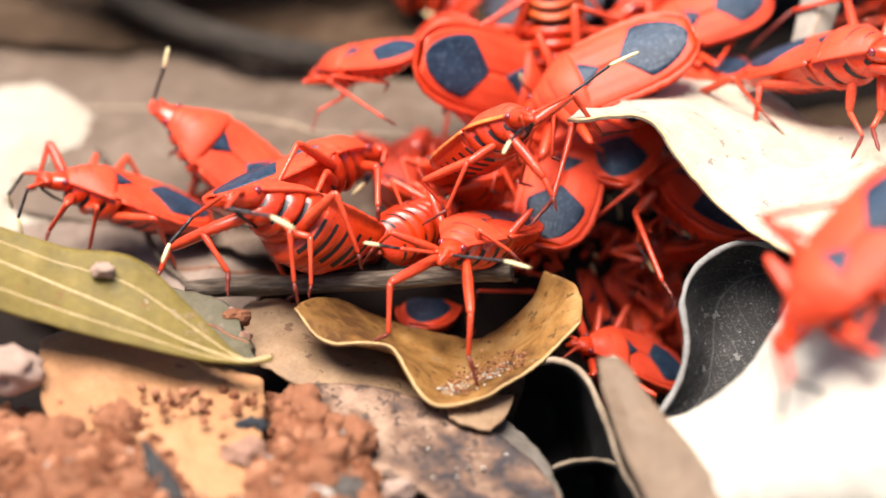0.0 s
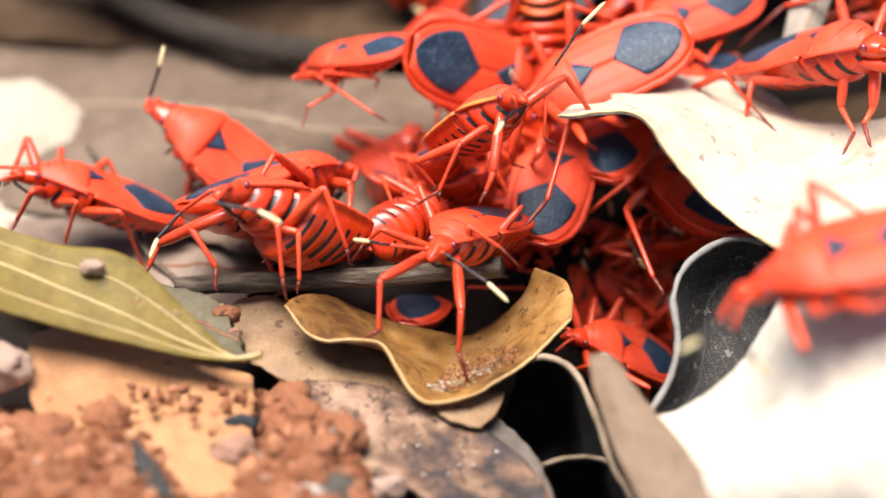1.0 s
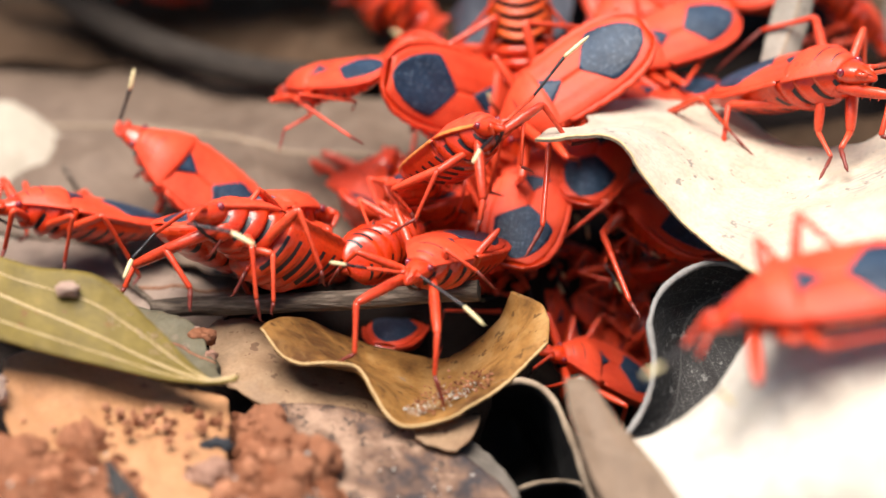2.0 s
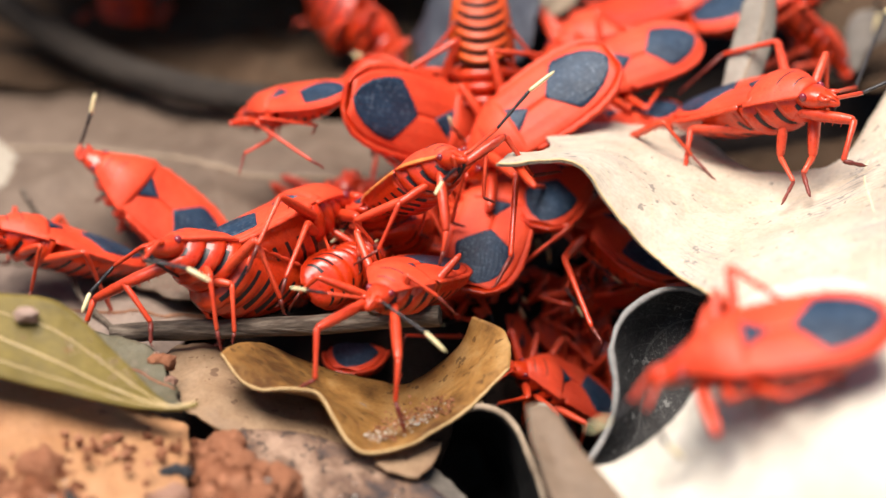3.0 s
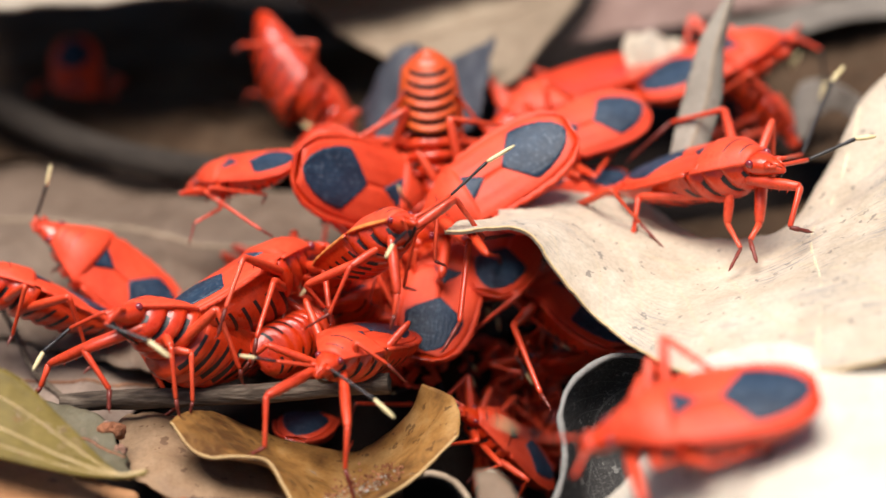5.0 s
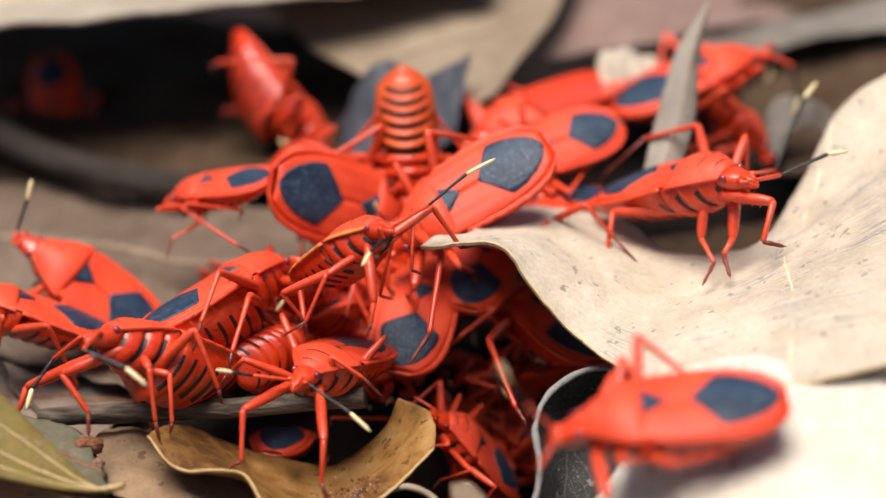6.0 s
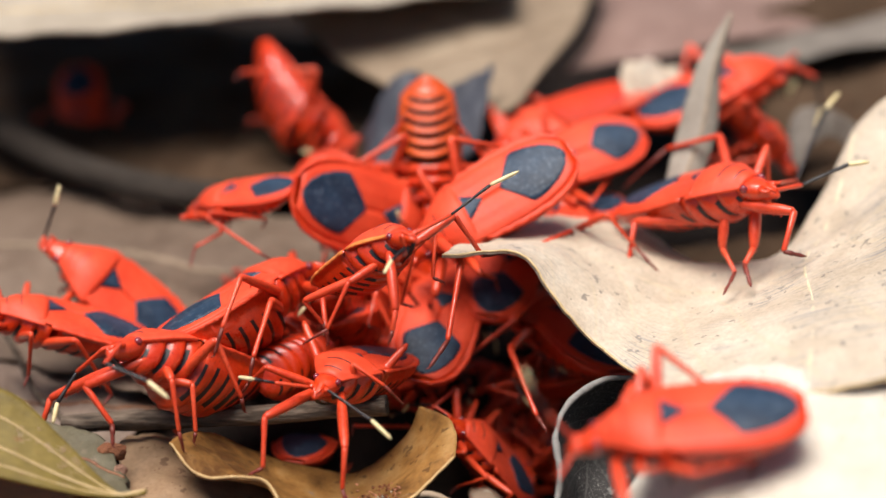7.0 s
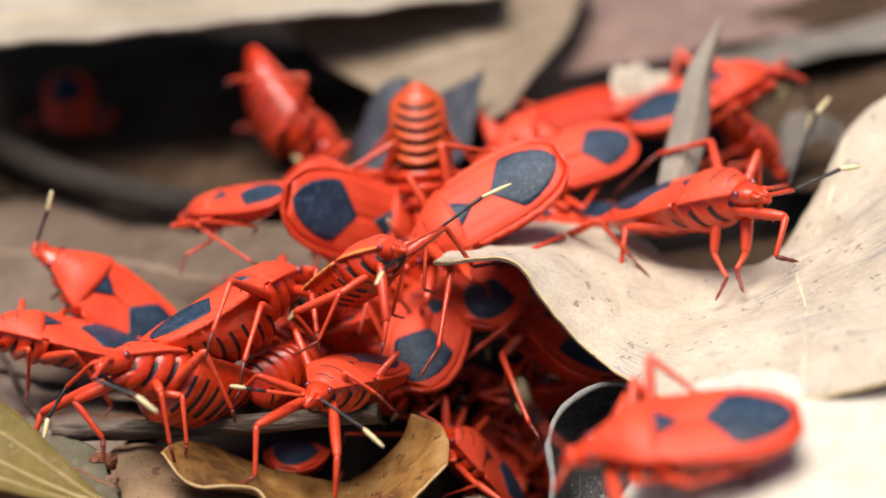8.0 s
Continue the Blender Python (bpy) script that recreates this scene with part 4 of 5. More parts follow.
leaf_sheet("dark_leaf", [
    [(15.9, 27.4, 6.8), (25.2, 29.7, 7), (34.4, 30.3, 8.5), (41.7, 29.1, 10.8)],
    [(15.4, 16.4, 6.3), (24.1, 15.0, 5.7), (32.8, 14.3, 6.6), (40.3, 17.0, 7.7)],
], LEAF_UMBER_SHADE, "brown leaf in the hollow behind the cream leaf, darkened for shade", 0.3, 30, 18, 0.8, 0.2, 75)
leaf_sheet("slate_leaf", [
    [(-8.4, 34.5, 15.7), (-5.1, 36.2, 22.3), (-0.8, 35.7, 21.1), (4, 35.8, 23.8)],
    [(-7.7, 28.7, 14.8), (-3.4, 28.2, 16.1), (0.3, 28.2, 16.1), (2.7, 28.8, 17.6)],
], LEAF_SLATE, "slate-grey shrivelled leaf scrap behind the heap", 0.3, 26, 16, 1.0, 0.5, 51)
leaf_sheet("leaf_blade", [
    [(18.9, 15.0, 16.4), (19.7, 17.5, 19.2), (20.8, 21.0, 22.3), (22.6, 25.1, 26.9), (25.9, 29.1, 31.1)],
    [(19.7, 14.0, 16.2), (20.9, 16.4, 19.1), (22.7, 20.1, 22.7), (23.8, 24.0, 26.8), (26.0, 29.1, 31.1)],
    [(21.4, 14.9, 16.2), (22.8, 17.4, 19.0), (24.1, 21.0, 22.3), (24.7, 24.9, 26.4), (26.1, 29.1, 31.1)],
], LEAF_ASH, "narrow grey dry leaf blade standing upright", 0.25, 40, 12, 0.25, 0.08, 54, midrib=(0.13, RIM_GREY))
leaf_sheet("grey_leaf", [
    [(31.9, 33.7, 16.3), (33.1, 35.8, 18.7), (36.4, 35.9, 19.0), (40.0, 33.0, 17.2), (41.7, 28.7, 14.8)],
    [(33.5, 31.3, 13.2), (34.7, 33.5, 15.8), (37.0, 34.8, 16.4), (38.9, 32.1, 15.2), (40.1, 28.1, 13.3)],
], LEAF_GREY, "grey curled leaf rim in the litter", 0.3, 30, 14, 0.4, 0.2, 57, oval=3.0)
leaf_sheet("grey_leaf", [
    [(26.9, 54.3, 18.8), (35.8, 56.7, 19.2), (43.0, 59.2, 20.2), (52.7, 61.8, 21.2)],
    [(26.8, 45.9, 19.4), (34.9, 48.0, 19.3), (42.0, 50.5, 20.2), (51.4, 52.7, 20.0)],
], LEAF_GREY, "grey leaf strip in the litter", 0.3, 30, 12, 0.4, 0.2, 60)
leaf_sheet("brown_leaf", [
    [(15.8, 79.2, 18.6), (24.7, 82.5, 18.8), (34.3, 84.5, 18.2), (41.8, 84.5, 18.2)],
    [(15.1, 60.7, 19.5), (23.3, 60.9, 20.0), (31.5, 60.7, 19.5), (38.6, 60.9, 19.0)],
    [(11.4, 48.3, 17.4), (17.4, 48.9, 18.9), (23.1, 50.3, 19.6), (29.6, 52.8, 20.3)],
], leaf_material("rosy_leaf", (0.16, 0.09, 0.07), (0.26, 0.16, 0.13), (0.36, 0.24, 0.2), (0.3, 0.2, 0.15)), "rosy-brown dead leaf far back in the litter", 0.3, 30, 16, 0.6, 0.2, 63)
leaf_sheet("pale_leaf", [
    [(15.9, 38.8, 21.3), (18.5, 40.1, 22.0), (22.5, 41.2, 21.9)],
    [(16.8, 33.7, 19.7), (19.4, 33.7, 19.7), (22.2, 34.7, 19.4)],
], LEAF_PALE, "small whitish leaf scrap behind the bugs", 0.3, 26, 18, 1.6, 0.6, 66, oval=4.0)


# ---------------------------------------------------------------- twigs
def build_twig(name, pts, r, label, seed, bark=None):
    bm = bmesh.new()
    line = spline(pts, 48)
    rings, side = [], None
    for i, p in enumerate(line):
        d = (line[min(i + 1, 47)] - line[max(i - 1, 0)]).normalized()
        side = d.orthogonal().normalized() if side is None else (side - d * side.dot(d)).normalized()
        up = d.cross(side)
        ring = []
        for k in range(16):
            a = 2 * math.pi * k / 16
            q = Vector((math.cos(a) * 1.5, math.sin(a) * 1.5, i * 0.09 + seed))
            rr = r * (1 + 0.16 * noise.noise(q) + 0.1 * noise.noise(q * 2.7) + (0.08 if i > 44 else 0))
            ring.append(p + (side * math.cos(a) + up * math.sin(a)) * rr)
        rings.append(ring)
    last = rings[-1]
    c = sum(last, Vector()) / 16
    rings.append([c + (p - c) * 0.7 - (c - line[-3]).normalized() * 0.12 for p in last])
    skin(bm, rings)
    twig = tagged(new(name, mesh_from(name, bm, bark or BARK)), label, "twig")
    bm = bmesh.new()
    d = (line[-1] - line[-3]).normalized()
    u = d.orthogonal().normalized()
    v = d.cross(u)
    rings = []
    for f, z in ((0.98, -0.1), (0.9, 0.05), (0.7, -0.02), (0.45, 0.04), (0.25, -0.06), (0.05, -0.12)):
        rings.append([line[-1] + (u * math.cos(a) + v * math.sin(a)) * r * f * (1 + 0.1 * math.sin(3 * a + seed)) + d * (z + 0.06 * math.sin(5 * a)) for a in (2 * math.pi * k / 16 for k in range(16))])
    skin(bm, rings)
    part("cut_end", bm, BARK_DARK if bark is None else bark, twig, "dark broken end")
    return twig


build_twig("twig", [(-33.9, -3.8, 4.0), (-26.4, -4.3, 4.7), (-15.5, -5.5, 5.9), (-5.5, -6.6, 7.4)], 0.85, "weathered grey-brown twig with a broken end", 1.0)
build_twig("twig", [(-43.6, 13.5, 9.7), (-39.4, 7.5, 5.7), (-37.2, 3.4, 3.7), (-33.5, -1.4, 2.7)], 0.28, "thin dark bent twig", 5.0)
build_twig("stick", [(-64.7, 57.8, 21.9), (-51.2, 46.7, 16.1), (-40.5, 40.5, 11.9), (-32.2, 35.8, 11.0), (-22.0, 31.4, 10.9)], 1.5, "curved stick in the hollow, bark darkened for shade", 9.0, BARK_DARK)


# ---------------------------------------------------------------- bugs
RB = {}
RB["front"] = red_bug((-11.2, -11.3, 12.6), (-4.7, 2.9, 7.8), (0, -0.12, 0.99), "red bug facing out over the curled leaf, astride the twig", {
    "r1": [(-15.6, -13.2, 9.4), (-15.7, -15.1, 5.6), (-16.9, -15.4, 5.1)], "l1": [(-8.8, -15.5, 7.7), (-9.0, -16.6, 4.4), (-8.2, -17.2, 1.9)],
    "l2": [(-8.3, -8.8, 12.3), (-5.6, -9.5, 10.6), (-4.1, -9.2, 8.8)], "r2": [(-15.8, -7.3, 11.3), (-17.4, -6.2, 9.2), (-18.4, -5.9, 7.5)], "l3": [(-3.9, -4.3, 12.0), (-6.4, -0.2, 6.9), (-7.4, 1.1, 5.2)], "r3": [(-12.8, -1.0, 12.6), (-12.3, 0.8, 9.5), (-12.1, 2.2, 7.7)]},
    {"l": [(-10.4, -12.5, 11.7), (-6.0, -14.4, 12.1), (-3.8, -15.5, 12.0)], "r": [(-14.8, -11.5, 11.8), (-16.5, -11.9, 12.3), (-17.8, -12.3, 12.7)]})
RB["side"] = red_bug((-29.2, -9.2, 17.7), (-17.6, 0.1, 6.4), (0.17, 0.8, 0.58), "red bug on the twig with its striped flank showing", {
    "l1": [(-31.5, -10.1, 12.5), (-29.3, -11.9, 9.7), (-29.3, -13.2, 8.3)], "l2": [(-24.1, -11.1, 13.3), (-23.7, -12.6, 9.1), (-23.4, -12.9, 7.3)], "l3": [(-20.3, -8.7, 15.7), (-18.4, -10.0, 10.6), (-18.2, -10.1, 9.3)],
    "r1": [(-35.1, -4.9, 8.5), (-35.8, -5.8, 6.8), (-36.5, -6.3, 5.9)], "r2": [(-22.5, -9.5, 11.9), (-22.4, -11.3, 8.2), (-22.6, -11.7, 7.4)]},
    {"r": [(-32.5, -8.2, 13.1), (-34.4, -9.7, 11.3), (-35.0, -10.9, 10.0)], "l": [(-28.9, -15, 17.1), (-25.1, -16.5, 17.1), (-23.1, -17.4, 16.4)]}, fat=True)
RB["perched"] = red_bug((-3.8, -6.3, 24.5), (-10.8, 3.4, 14.1), (-0.43, 0.6, 0.68), "red bug perched on top of the heap", {
    "l1": [(0.2, -2.2, 22.9), (2.6, -1.8, 19.0), (5.0, -0.7, 18.9)], "r1": [(-2.2, -9.0, 18.2), (-1.5, -9.7, 16.8), (-1.2, -10.2, 15.8)],
    "r2": [(-8.7, -7.3, 18.9), (-10.5, -8.6, 15.1), (-12.6, -8.3, 13.6)], "r3": [(-12.7, -4.0, 15.7), (-11.1, -3.9, 13.5), (-10.7, -3.6, 11.8)]},
    {"l": [(-0.1, -3.2, 23.3), (3.3, -2.0, 25.5), (5.8, -1.4, 26.5)], "r": [(-3.9, -7.2, 22.1), (-5.0, -9.6, 21.9), (-5.6, -11.0, 21.3)]}, edged=True)
RB["big"] = red_bug((-4.9, 7.3, 15.6), (10.8, 11.0, 24.3), (0.1, -0.5, 0.85), "large red bug with a slate wing patch, sprawled over the heap", {
    "r1": [(0.7, -1.2, 18.5), (-0.4, -6.6, 13.5), (-2, -8.5, 11.7)]})
RB["round"] = red_bug((0.6, 19.9, 12.0), (-14.5, 11.6, 20.0), (-0.05, -0.9, 0.55), "red bug with broad slate wing patch in the heap", tuck=True)
RB["back_left"] = red_bug((-24.8, 18.5, 16.3), (-13.8, 13.3, 19.5), (-0.1, -0.13, 0.99), "red bug standing on the litter behind the heap", {
    "r2": [(-21, 12.6, 15.3), (-23.2, 11.2, 14.5), (-23.6, 9.6, 13.2)], "r3": [(-22.2, 12.3, 17), (-17.1, 8.2, 15.2), (-16, 8, 14.6)]}, tuck=True, feelers=False)
RB["walker"] = red_bug((27.4, 3.8, 25.3), (15.9, 16.5, 16.7), (0.05, -0.27, 0.96), "red bug striding across the cream leaf", {
    "r1": [(29.7, 2.4, 21.9), (28.7, 0.1, 19.1), (30.6, -0, 18.7)], "r2": [(23.8, 4.8, 17.4), (24.8, 2.2, 16.2), (23.6, -0.4, 15.2)], "l1": [(26.5, 3.9, 17.8), (25.6, 2.4, 16.9), (26, -0.2, 15.9)],
    "r3": [(16.3, 9.4, 18), (15.8, 7.2, 15.3), (15.1, 7, 14.9)], "l3": [(24.3, 17.1, 23.3), (19.7, 19.4, 21.1), (15.7, 19.8, 16.9)]},
    {"r": [(30.7, 6.1, 22.9), (34.8, 6.8, 24.6), (36.6, 6.9, 24.8)], "l": [(31.2, 14.6, 19.9), (34.4, 21.8, 24.2), (35.7, 23.3, 25.2)]})
RB["under_walker"] = red_bug((3.9, 14, 15.9), (16.4, 20.3, 15.4), (0.15, 0.03, 0.99), "red bug wedged between its neighbours", {"l3": [(13.8, 7.8, 19.3), (16.4, 7.6, 16.2), (19.1, 5.5, 13.9)]}, tuck=True, feelers=False)
RB["high"] = red_bug((32.8, 37.3, 24.7), (17.2, 30.6, 19.2), (-0.3, -0.15, 0.94), "red bug climbing past the grey leaf blade", tuck=True)
RB["middle"] = red_bug((5, 18.2, 18.3), (17.9, 24.7, 20.7), (0.1, -0.5, 0.86), "red bug behind the large one", tuck=True)
RB["pink"] = red_bug((2.7, 27.1, 18.7), (18.7, 37.3, 20.5), (0.1, 0.15, 0.95), "red bug far back on the heap, blurred pink by the light", tuck=True, feelers=False, bare=True, plain=True)
RB["upright"] = red_bug((-1.7, 17.3, 13.5), (-2.5, 24.9, 26.3), (0, 0.95, -0.3), "orange-bellied bug upside down with its striped belly outwards", orange=True, bare=True, tuck=True)
RB["back_rear"] = red_bug((-7.9, 34.3, 12.6), (-19.2, 44.8, 22.1), (0.76, 0.43, 0.48), "red bug clinging at the back of the heap", fat=True, feelers=False)
RB["hollow"] = red_bug((-37.7, 49.8, 8.2), (-39.4, 60.0, 14.4), (0, -1, 0.4), "red bug deep in the dark hollow", tuck=True)
RB["right_back"] = red_bug((33.9, 31.0, 15.0), (23.9, 34.6, 23.5), (0.3, 0.3, 0.8), "red bug behind the grey leaf blade", tuck=True, feelers=False, fold=True)
RB["left"] = red_bug((-41.2, 2.1, 11.0), (-25.8, 5.9, 6.4), (0.05, -0.12, 1), "red bug stepping out of the heap over the litter")
RB["left_back"] = red_bug((-36.2, 10.9, 16.4), (-23.5, 8.4, 5.3), (0.2, -0.49, 0.85), "red bug with a black scutellum resting behind the others", None, {"l": [(-36.6, 11.7, 15.6), (-35.5, 11.9, 18.6), (-35.1, 12.6, 20.3)]}, tuck=True, feelers=False, fold=True)
RB["climber"] = red_bug((-12, 6.8, 17), (-25.1, -6.7, 13.4), (-0.64, -0.15, 0.76), "red bug climbing the heap with its flank showing", {
    "r2": [(-17.9, -6.2, 19.6), (-19.3, -9.7, 16.4), (-20, -10.7, 14.2)], "r3": [(-15.5, -4.2, 16.5), (-16.8, -8.9, 13.3), (-17.2, -9.8, 11.1)], "r1": [(-11.3, -1.1, 16.2), (-10.8, -4.3, 13.9), (-10.6, -4.8, 12.7)],
    "l1": [(-14.5, 12.1, 14), (-15.2, 14.8, 10.3), (-15.4, 15.3, 8.9)], "l2": [(-17.5, 10.4, 12.7), (-18.9, 14, 8.4), (-19.2, 14.5, 7)], "l3": [(-19.9, 8, 12.1), (-22.8, 11.4, 7.3), (-24, 11.9, 5.9)]}, fat=True, feelers=False)
RB["ball"] = red_bug((-10.8, 6.9, 7), (-17, -3.5, 8), (-0.74, 0.29, -0.61), "red bug tucked behind the twig", fat=True, tuck=True, feelers=False)
RB["hanging"] = red_bug((0.9, 15.8, 12.6), (-2.8, 0.1, 6.2), (-0.05, -0.83, 0.56), "red bug hanging head up on the front of the heap", tuck=True, feelers=False)
RB["sheltered"] = red_bug((6.9, 21.5, 13.2), (3.1, 6.8, 9.3), (-0.1, -0.82, 0.56), "red bug half hidden under the cream leaf", tuck=True, feelers=False)
RB["sheltered_deep"] = red_bug((6.4, 19.4, 8.3), (15.3, 3.1, 5.6), (0.44, -0.55, 0.71), "red bug hanging under the rim of the cream leaf", {
    "r1": [(5.2, 1.3, 9.1), (7.5, -4.6, 5.4), (8.3, -6, 4.7)]}, tuck=True, feelers=False)
RB["low"] = red_bug((0.4, -1.8, 4.4), (7.2, 2.9, -6.2), (0.5, -0.2, 0.7), "red bug creeping in the shade beneath the heap")
RB["under"] = red_bug((-10.9, 11.4, -0.4), (-13.9, -1.8, -0.8), (-0.1, -0.61, 0.78), "red bug in the shade under the twig")
RB["belly"] = red_bug((-7.5, 16.4, 6.2), (-10.2, 4.3, 10.2), (-0.2, 0.5, 0.9), "red bug with a striped flank under the perched one", fat=True)
RB["deep"] = red_bug((0.8, 11.1, 4.0), (8.3, 18.1, -4.0), (0, 0.3, 1), "red bug in the dark middle of the heap")
RB["deep_right"] = red_bug((10.9, 15.7, -0.5), (5.2, 20.5, -11.2), (0.4, 0.6, 0.5), "red bug in the dark middle of the heap")
RB["knot"] = red_bug((-9.6, 15.6, 9.6), (-11.9, 3.3, 12.9), (-0.2, 0.6, 0.9), "red bug wedged belly out in the heap", fat=True)
RB["knot_low"] = red_bug((-4.4, 11.3, -0.7), (-7.2, 1.5, 7.4), (0.2, -0.6, 0.7), "red bug squeezed in the middle of the heap")
RB["shade"] = red_bug((-1.2, 4.1, 2.8), (4.0, 9.9, -7.5), (0.3, -0.6, 0.7), "red bug in the shade low in the heap")
RB["shade_back"] = red_bug((6.2, 21.8, 3.7), (12.0, 29.9, -4.8), (0.2, -0.4, 0.7), "red bug in the shade under the leaf")
RB["shade_deep"] = red_bug((4.1, 21.9, 1.3), (0.3, 9.5, 0.2), (-0.3, -0.4, 0.7), "red bug in the shade under the leaf")
RB["shade_floor"] = red_bug((11.2, 8.4, -7.4), (6.3, 20.2, -9.8), (0.1, -0.4, 1), "red bug in the shade low in the heap")
RB["nook"] = red_bug((2.2, 7.9, -0.0), (8.5, 17.1, -8.4), (0.2, -0.6, 0.7), "red bug in the dark nook beside the velvety leaf", feelers=False)
RB["nook_low"] = red_bug((6.8, 4.8, -4.5), (1.9, 16.6, -7.0), (-0.2, -0.4, 0.8), "red bug in the dark nook beside the velvety leaf", feelers=False)
RB["nook_deep"] = red_bug((9.2, 9.7, -1.4), (6.8, 17.7, -12.0), (0.4, -0.5, 0.6), "red bug in the dark nook beside the velvety leaf", feelers=False)
RB["foreground"] = red_bug((8.8, -32.4, 16.7), (27.9, -31.7, 18.3), (0.02, -0.25, 1), "red bug with a slate wing patch resting on the cream leaf", None,
    {"r": [(7.4, -34.7, 19.0), (6.0, -34.9, 21.0), (5.3, -35.2, 22.8)]}, tuck=True)


def fill_heap():
    """The many bugs inside the heap, seen only in the gaps."""
    rng = random.Random(21)
    pattern = [RB[k][0] for k in ("hanging", "low", "under", "deep", "sheltered")]
    for k in range(28):
        far = rng.uniform(287, 298)
        x = rng.uniform(-25, 17)
        z = rng.uniform(0.5, 15 if x > -9 else 5)
        y = (far - 0.39 * (126 - z)) / 0.92 - 250
        if x > 1 and z > 2:
            continue
        a, b = rng.uniform(0, 2 * math.pi), rng.uniform(-0.7, 0.9)
        way = Vector((math.cos(a) * math.cos(b), math.sin(a) * math.cos(b), math.sin(b))) * 7
        up = Vector((rng.uniform(-0.5, 0.5), rng.uniform(-1, 0.4), 0.7))
        at = Vector((x, y, z))
        tagged(copy_thing(pattern[k % 5], bug_pose(at + way, at - way, up)[0]), "red bug buried in the crowded heap")


fill_heap()


def fill_shade():
    """Bugs crawling in the shade between the curled leaf and the velvety one."""
    rng = random.Random(8)
    pattern = [RB[k][0] for k in ("belly", "knot", "side", "ball")]
    for k in range(11):
        far = rng.uniform(291, 301)
        x, z = rng.uniform(1, 14), rng.uniform(-9, -0.5)
        y = (far - 0.39 * (126 - z)) / 0.92 - 250
        a, b = rng.uniform(0, 2 * math.pi), rng.uniform(-0.5, 0.9)
        way = Vector((math.cos(a) * math.cos(b), math.sin(a) * math.cos(b), math.sin(b))) * 6.5
        up = Vector((rng.uniform(-1, 1), rng.uniform(-0.8, 0.8), 0.5))
        at = Vector((x, y, z))
        tagged(copy_thing(pattern[k % 4], bug_pose(at + way, at - way, up)[0]), "red bug crawling in the shade under the leaf")


fill_shade()


# ---------------------------------------------------------------- soil
def soil_top(x, y):
    """Height of the loose red soil in front, in mm."""
    q = Vector((x, y, 3.0)) * 0.09
    h = 1.9 + 1.8 * noise.noise(q) + 0.8 * noise.noise(q * 3.1)
    back = -18.5 - 5.0 * min(1.0, max(0.0, (-33 - x) / 6)) + 1.5 * noise.noise(Vector((x * 0.25, 0, 0)))
    h -= 4.0 * max(0.0, (y - back) / 3) ** 2 + 4.0 * max(0.0, (x + 21.0 + 0.35 * (y + 22)) / 3) ** 2
    return h - 4.2 * math.exp(-((x + 28.5) / 3.2) ** 2 - ((y + 28) / 7) ** 2)


def crumb_rows(rng, count, sizes, region):
    """Corners and faces of many small rough lumps."""
    bm = bmesh.new()
    bmesh.ops.create_icosphere(bm, subdivisions=2, radius=1.0)
    bm.verts.index_update()
    base = np.array([tuple(v.co) for v in bm.verts])
    faces = np.array([[v.index for v in f.verts] for f in bm.faces])
    bm.free()
    gen = np.random.default_rng(11)
    vs, fs = [], []
    for k in range(count):
        x, y = rng.uniform(*region[0]), rng.uniform(*region[1])
        z = soil_top(x, y)
        if z < -1.2:
            continue
        r = rng.choice(sizes) * rng.uniform(0.75, 1.25)
        bumps = 1 + 0.45 * np.sin(base @ gen.normal(0, 2.2, 3) + gen.uniform(0, 6)) * 0.6 + gen.normal(0, 0.09, len(base))
        turn, _ = np.linalg.qr(gen.normal(size=(3, 3)))
        p = (base * bumps[:, None] * gen.uniform(0.7, 1.25, 3)) @ turn * r
        vs.append(p * (1, 1, 0.85) + (x, y, z + r * 0.25))
        fs.append(faces + len(base) * (len(vs) - 1))
    return np.concatenate(vs) * MM, np.concatenate(fs)


def build_soil():
    rng = random.Random(5)
    bm = bmesh.new()
    xs, ys = [-64 + 0.8 * k for k in range(68)], [-54 + 0.8 * k for k in range(46)]
    vs = [[bm.verts.new((x, y, soil_top(x, y))) for y in ys] for x in xs]
    for i in range(len(xs) - 1):
        for j in range(len(ys) - 1):
            bm.faces.new((vs[i][j], vs[i + 1][j], vs[i + 1][j + 1], vs[i][j + 1]))
    tagged(new("soil_patch", mesh_from("soil_patch", bm, SOIL)), "patch of loose reddish-brown soil", "soil", kind="structure")
    v, f = crumb_rows(rng, 6200, (0.13, 0.17, 0.2, 0.25, 0.32, 0.4, 0.5, 0.7), ((-58, -12), (-46, -16)))
    me = bpy.data.meshes.new("soil_crumbs")
    me.from_pydata(v.tolist(), [], f.tolist())
    me.materials.append(SOIL)
    tagged(new("soil_crumbs", me), "loose reddish-brown soil crumbs", "soil", kind="stuff")
    v, f = crumb_rows(rng, 130, (0.09, 0.12, 0.16), ((-52, -14), (-44, -17)))
    me = bpy.data.meshes.new("quartz_grains")
    me.from_pydata((v + (0, 0, 0.0005)).tolist(), [], f.tolist())
    me.materials.append(STONE_WHITE)
    tagged(new("quartz_grains", me), "pale glinting grains scattered on the red soil", "grains", kind="stuff")
    for k in range(64):
        x, y = rng.uniform(-56, -16), rng.uniform(-40, -18)
        if soil_top(x, y) < 0 or abs(x + 32) < 4.5:
            continue
        bm = bmesh.new()
        r = rng.uniform(0.7, 1.9)
        clod_bm(bm, (x, y, soil_top(x, y) + r * 0.2), r, k + 1.0, 0.85, 3)
        tagged(new("soil_clod", mesh_from("soil_clod", bm, SOIL)), "crumbly reddish-brown clod of soil", "soil", "clods of red soil")


build_soil()


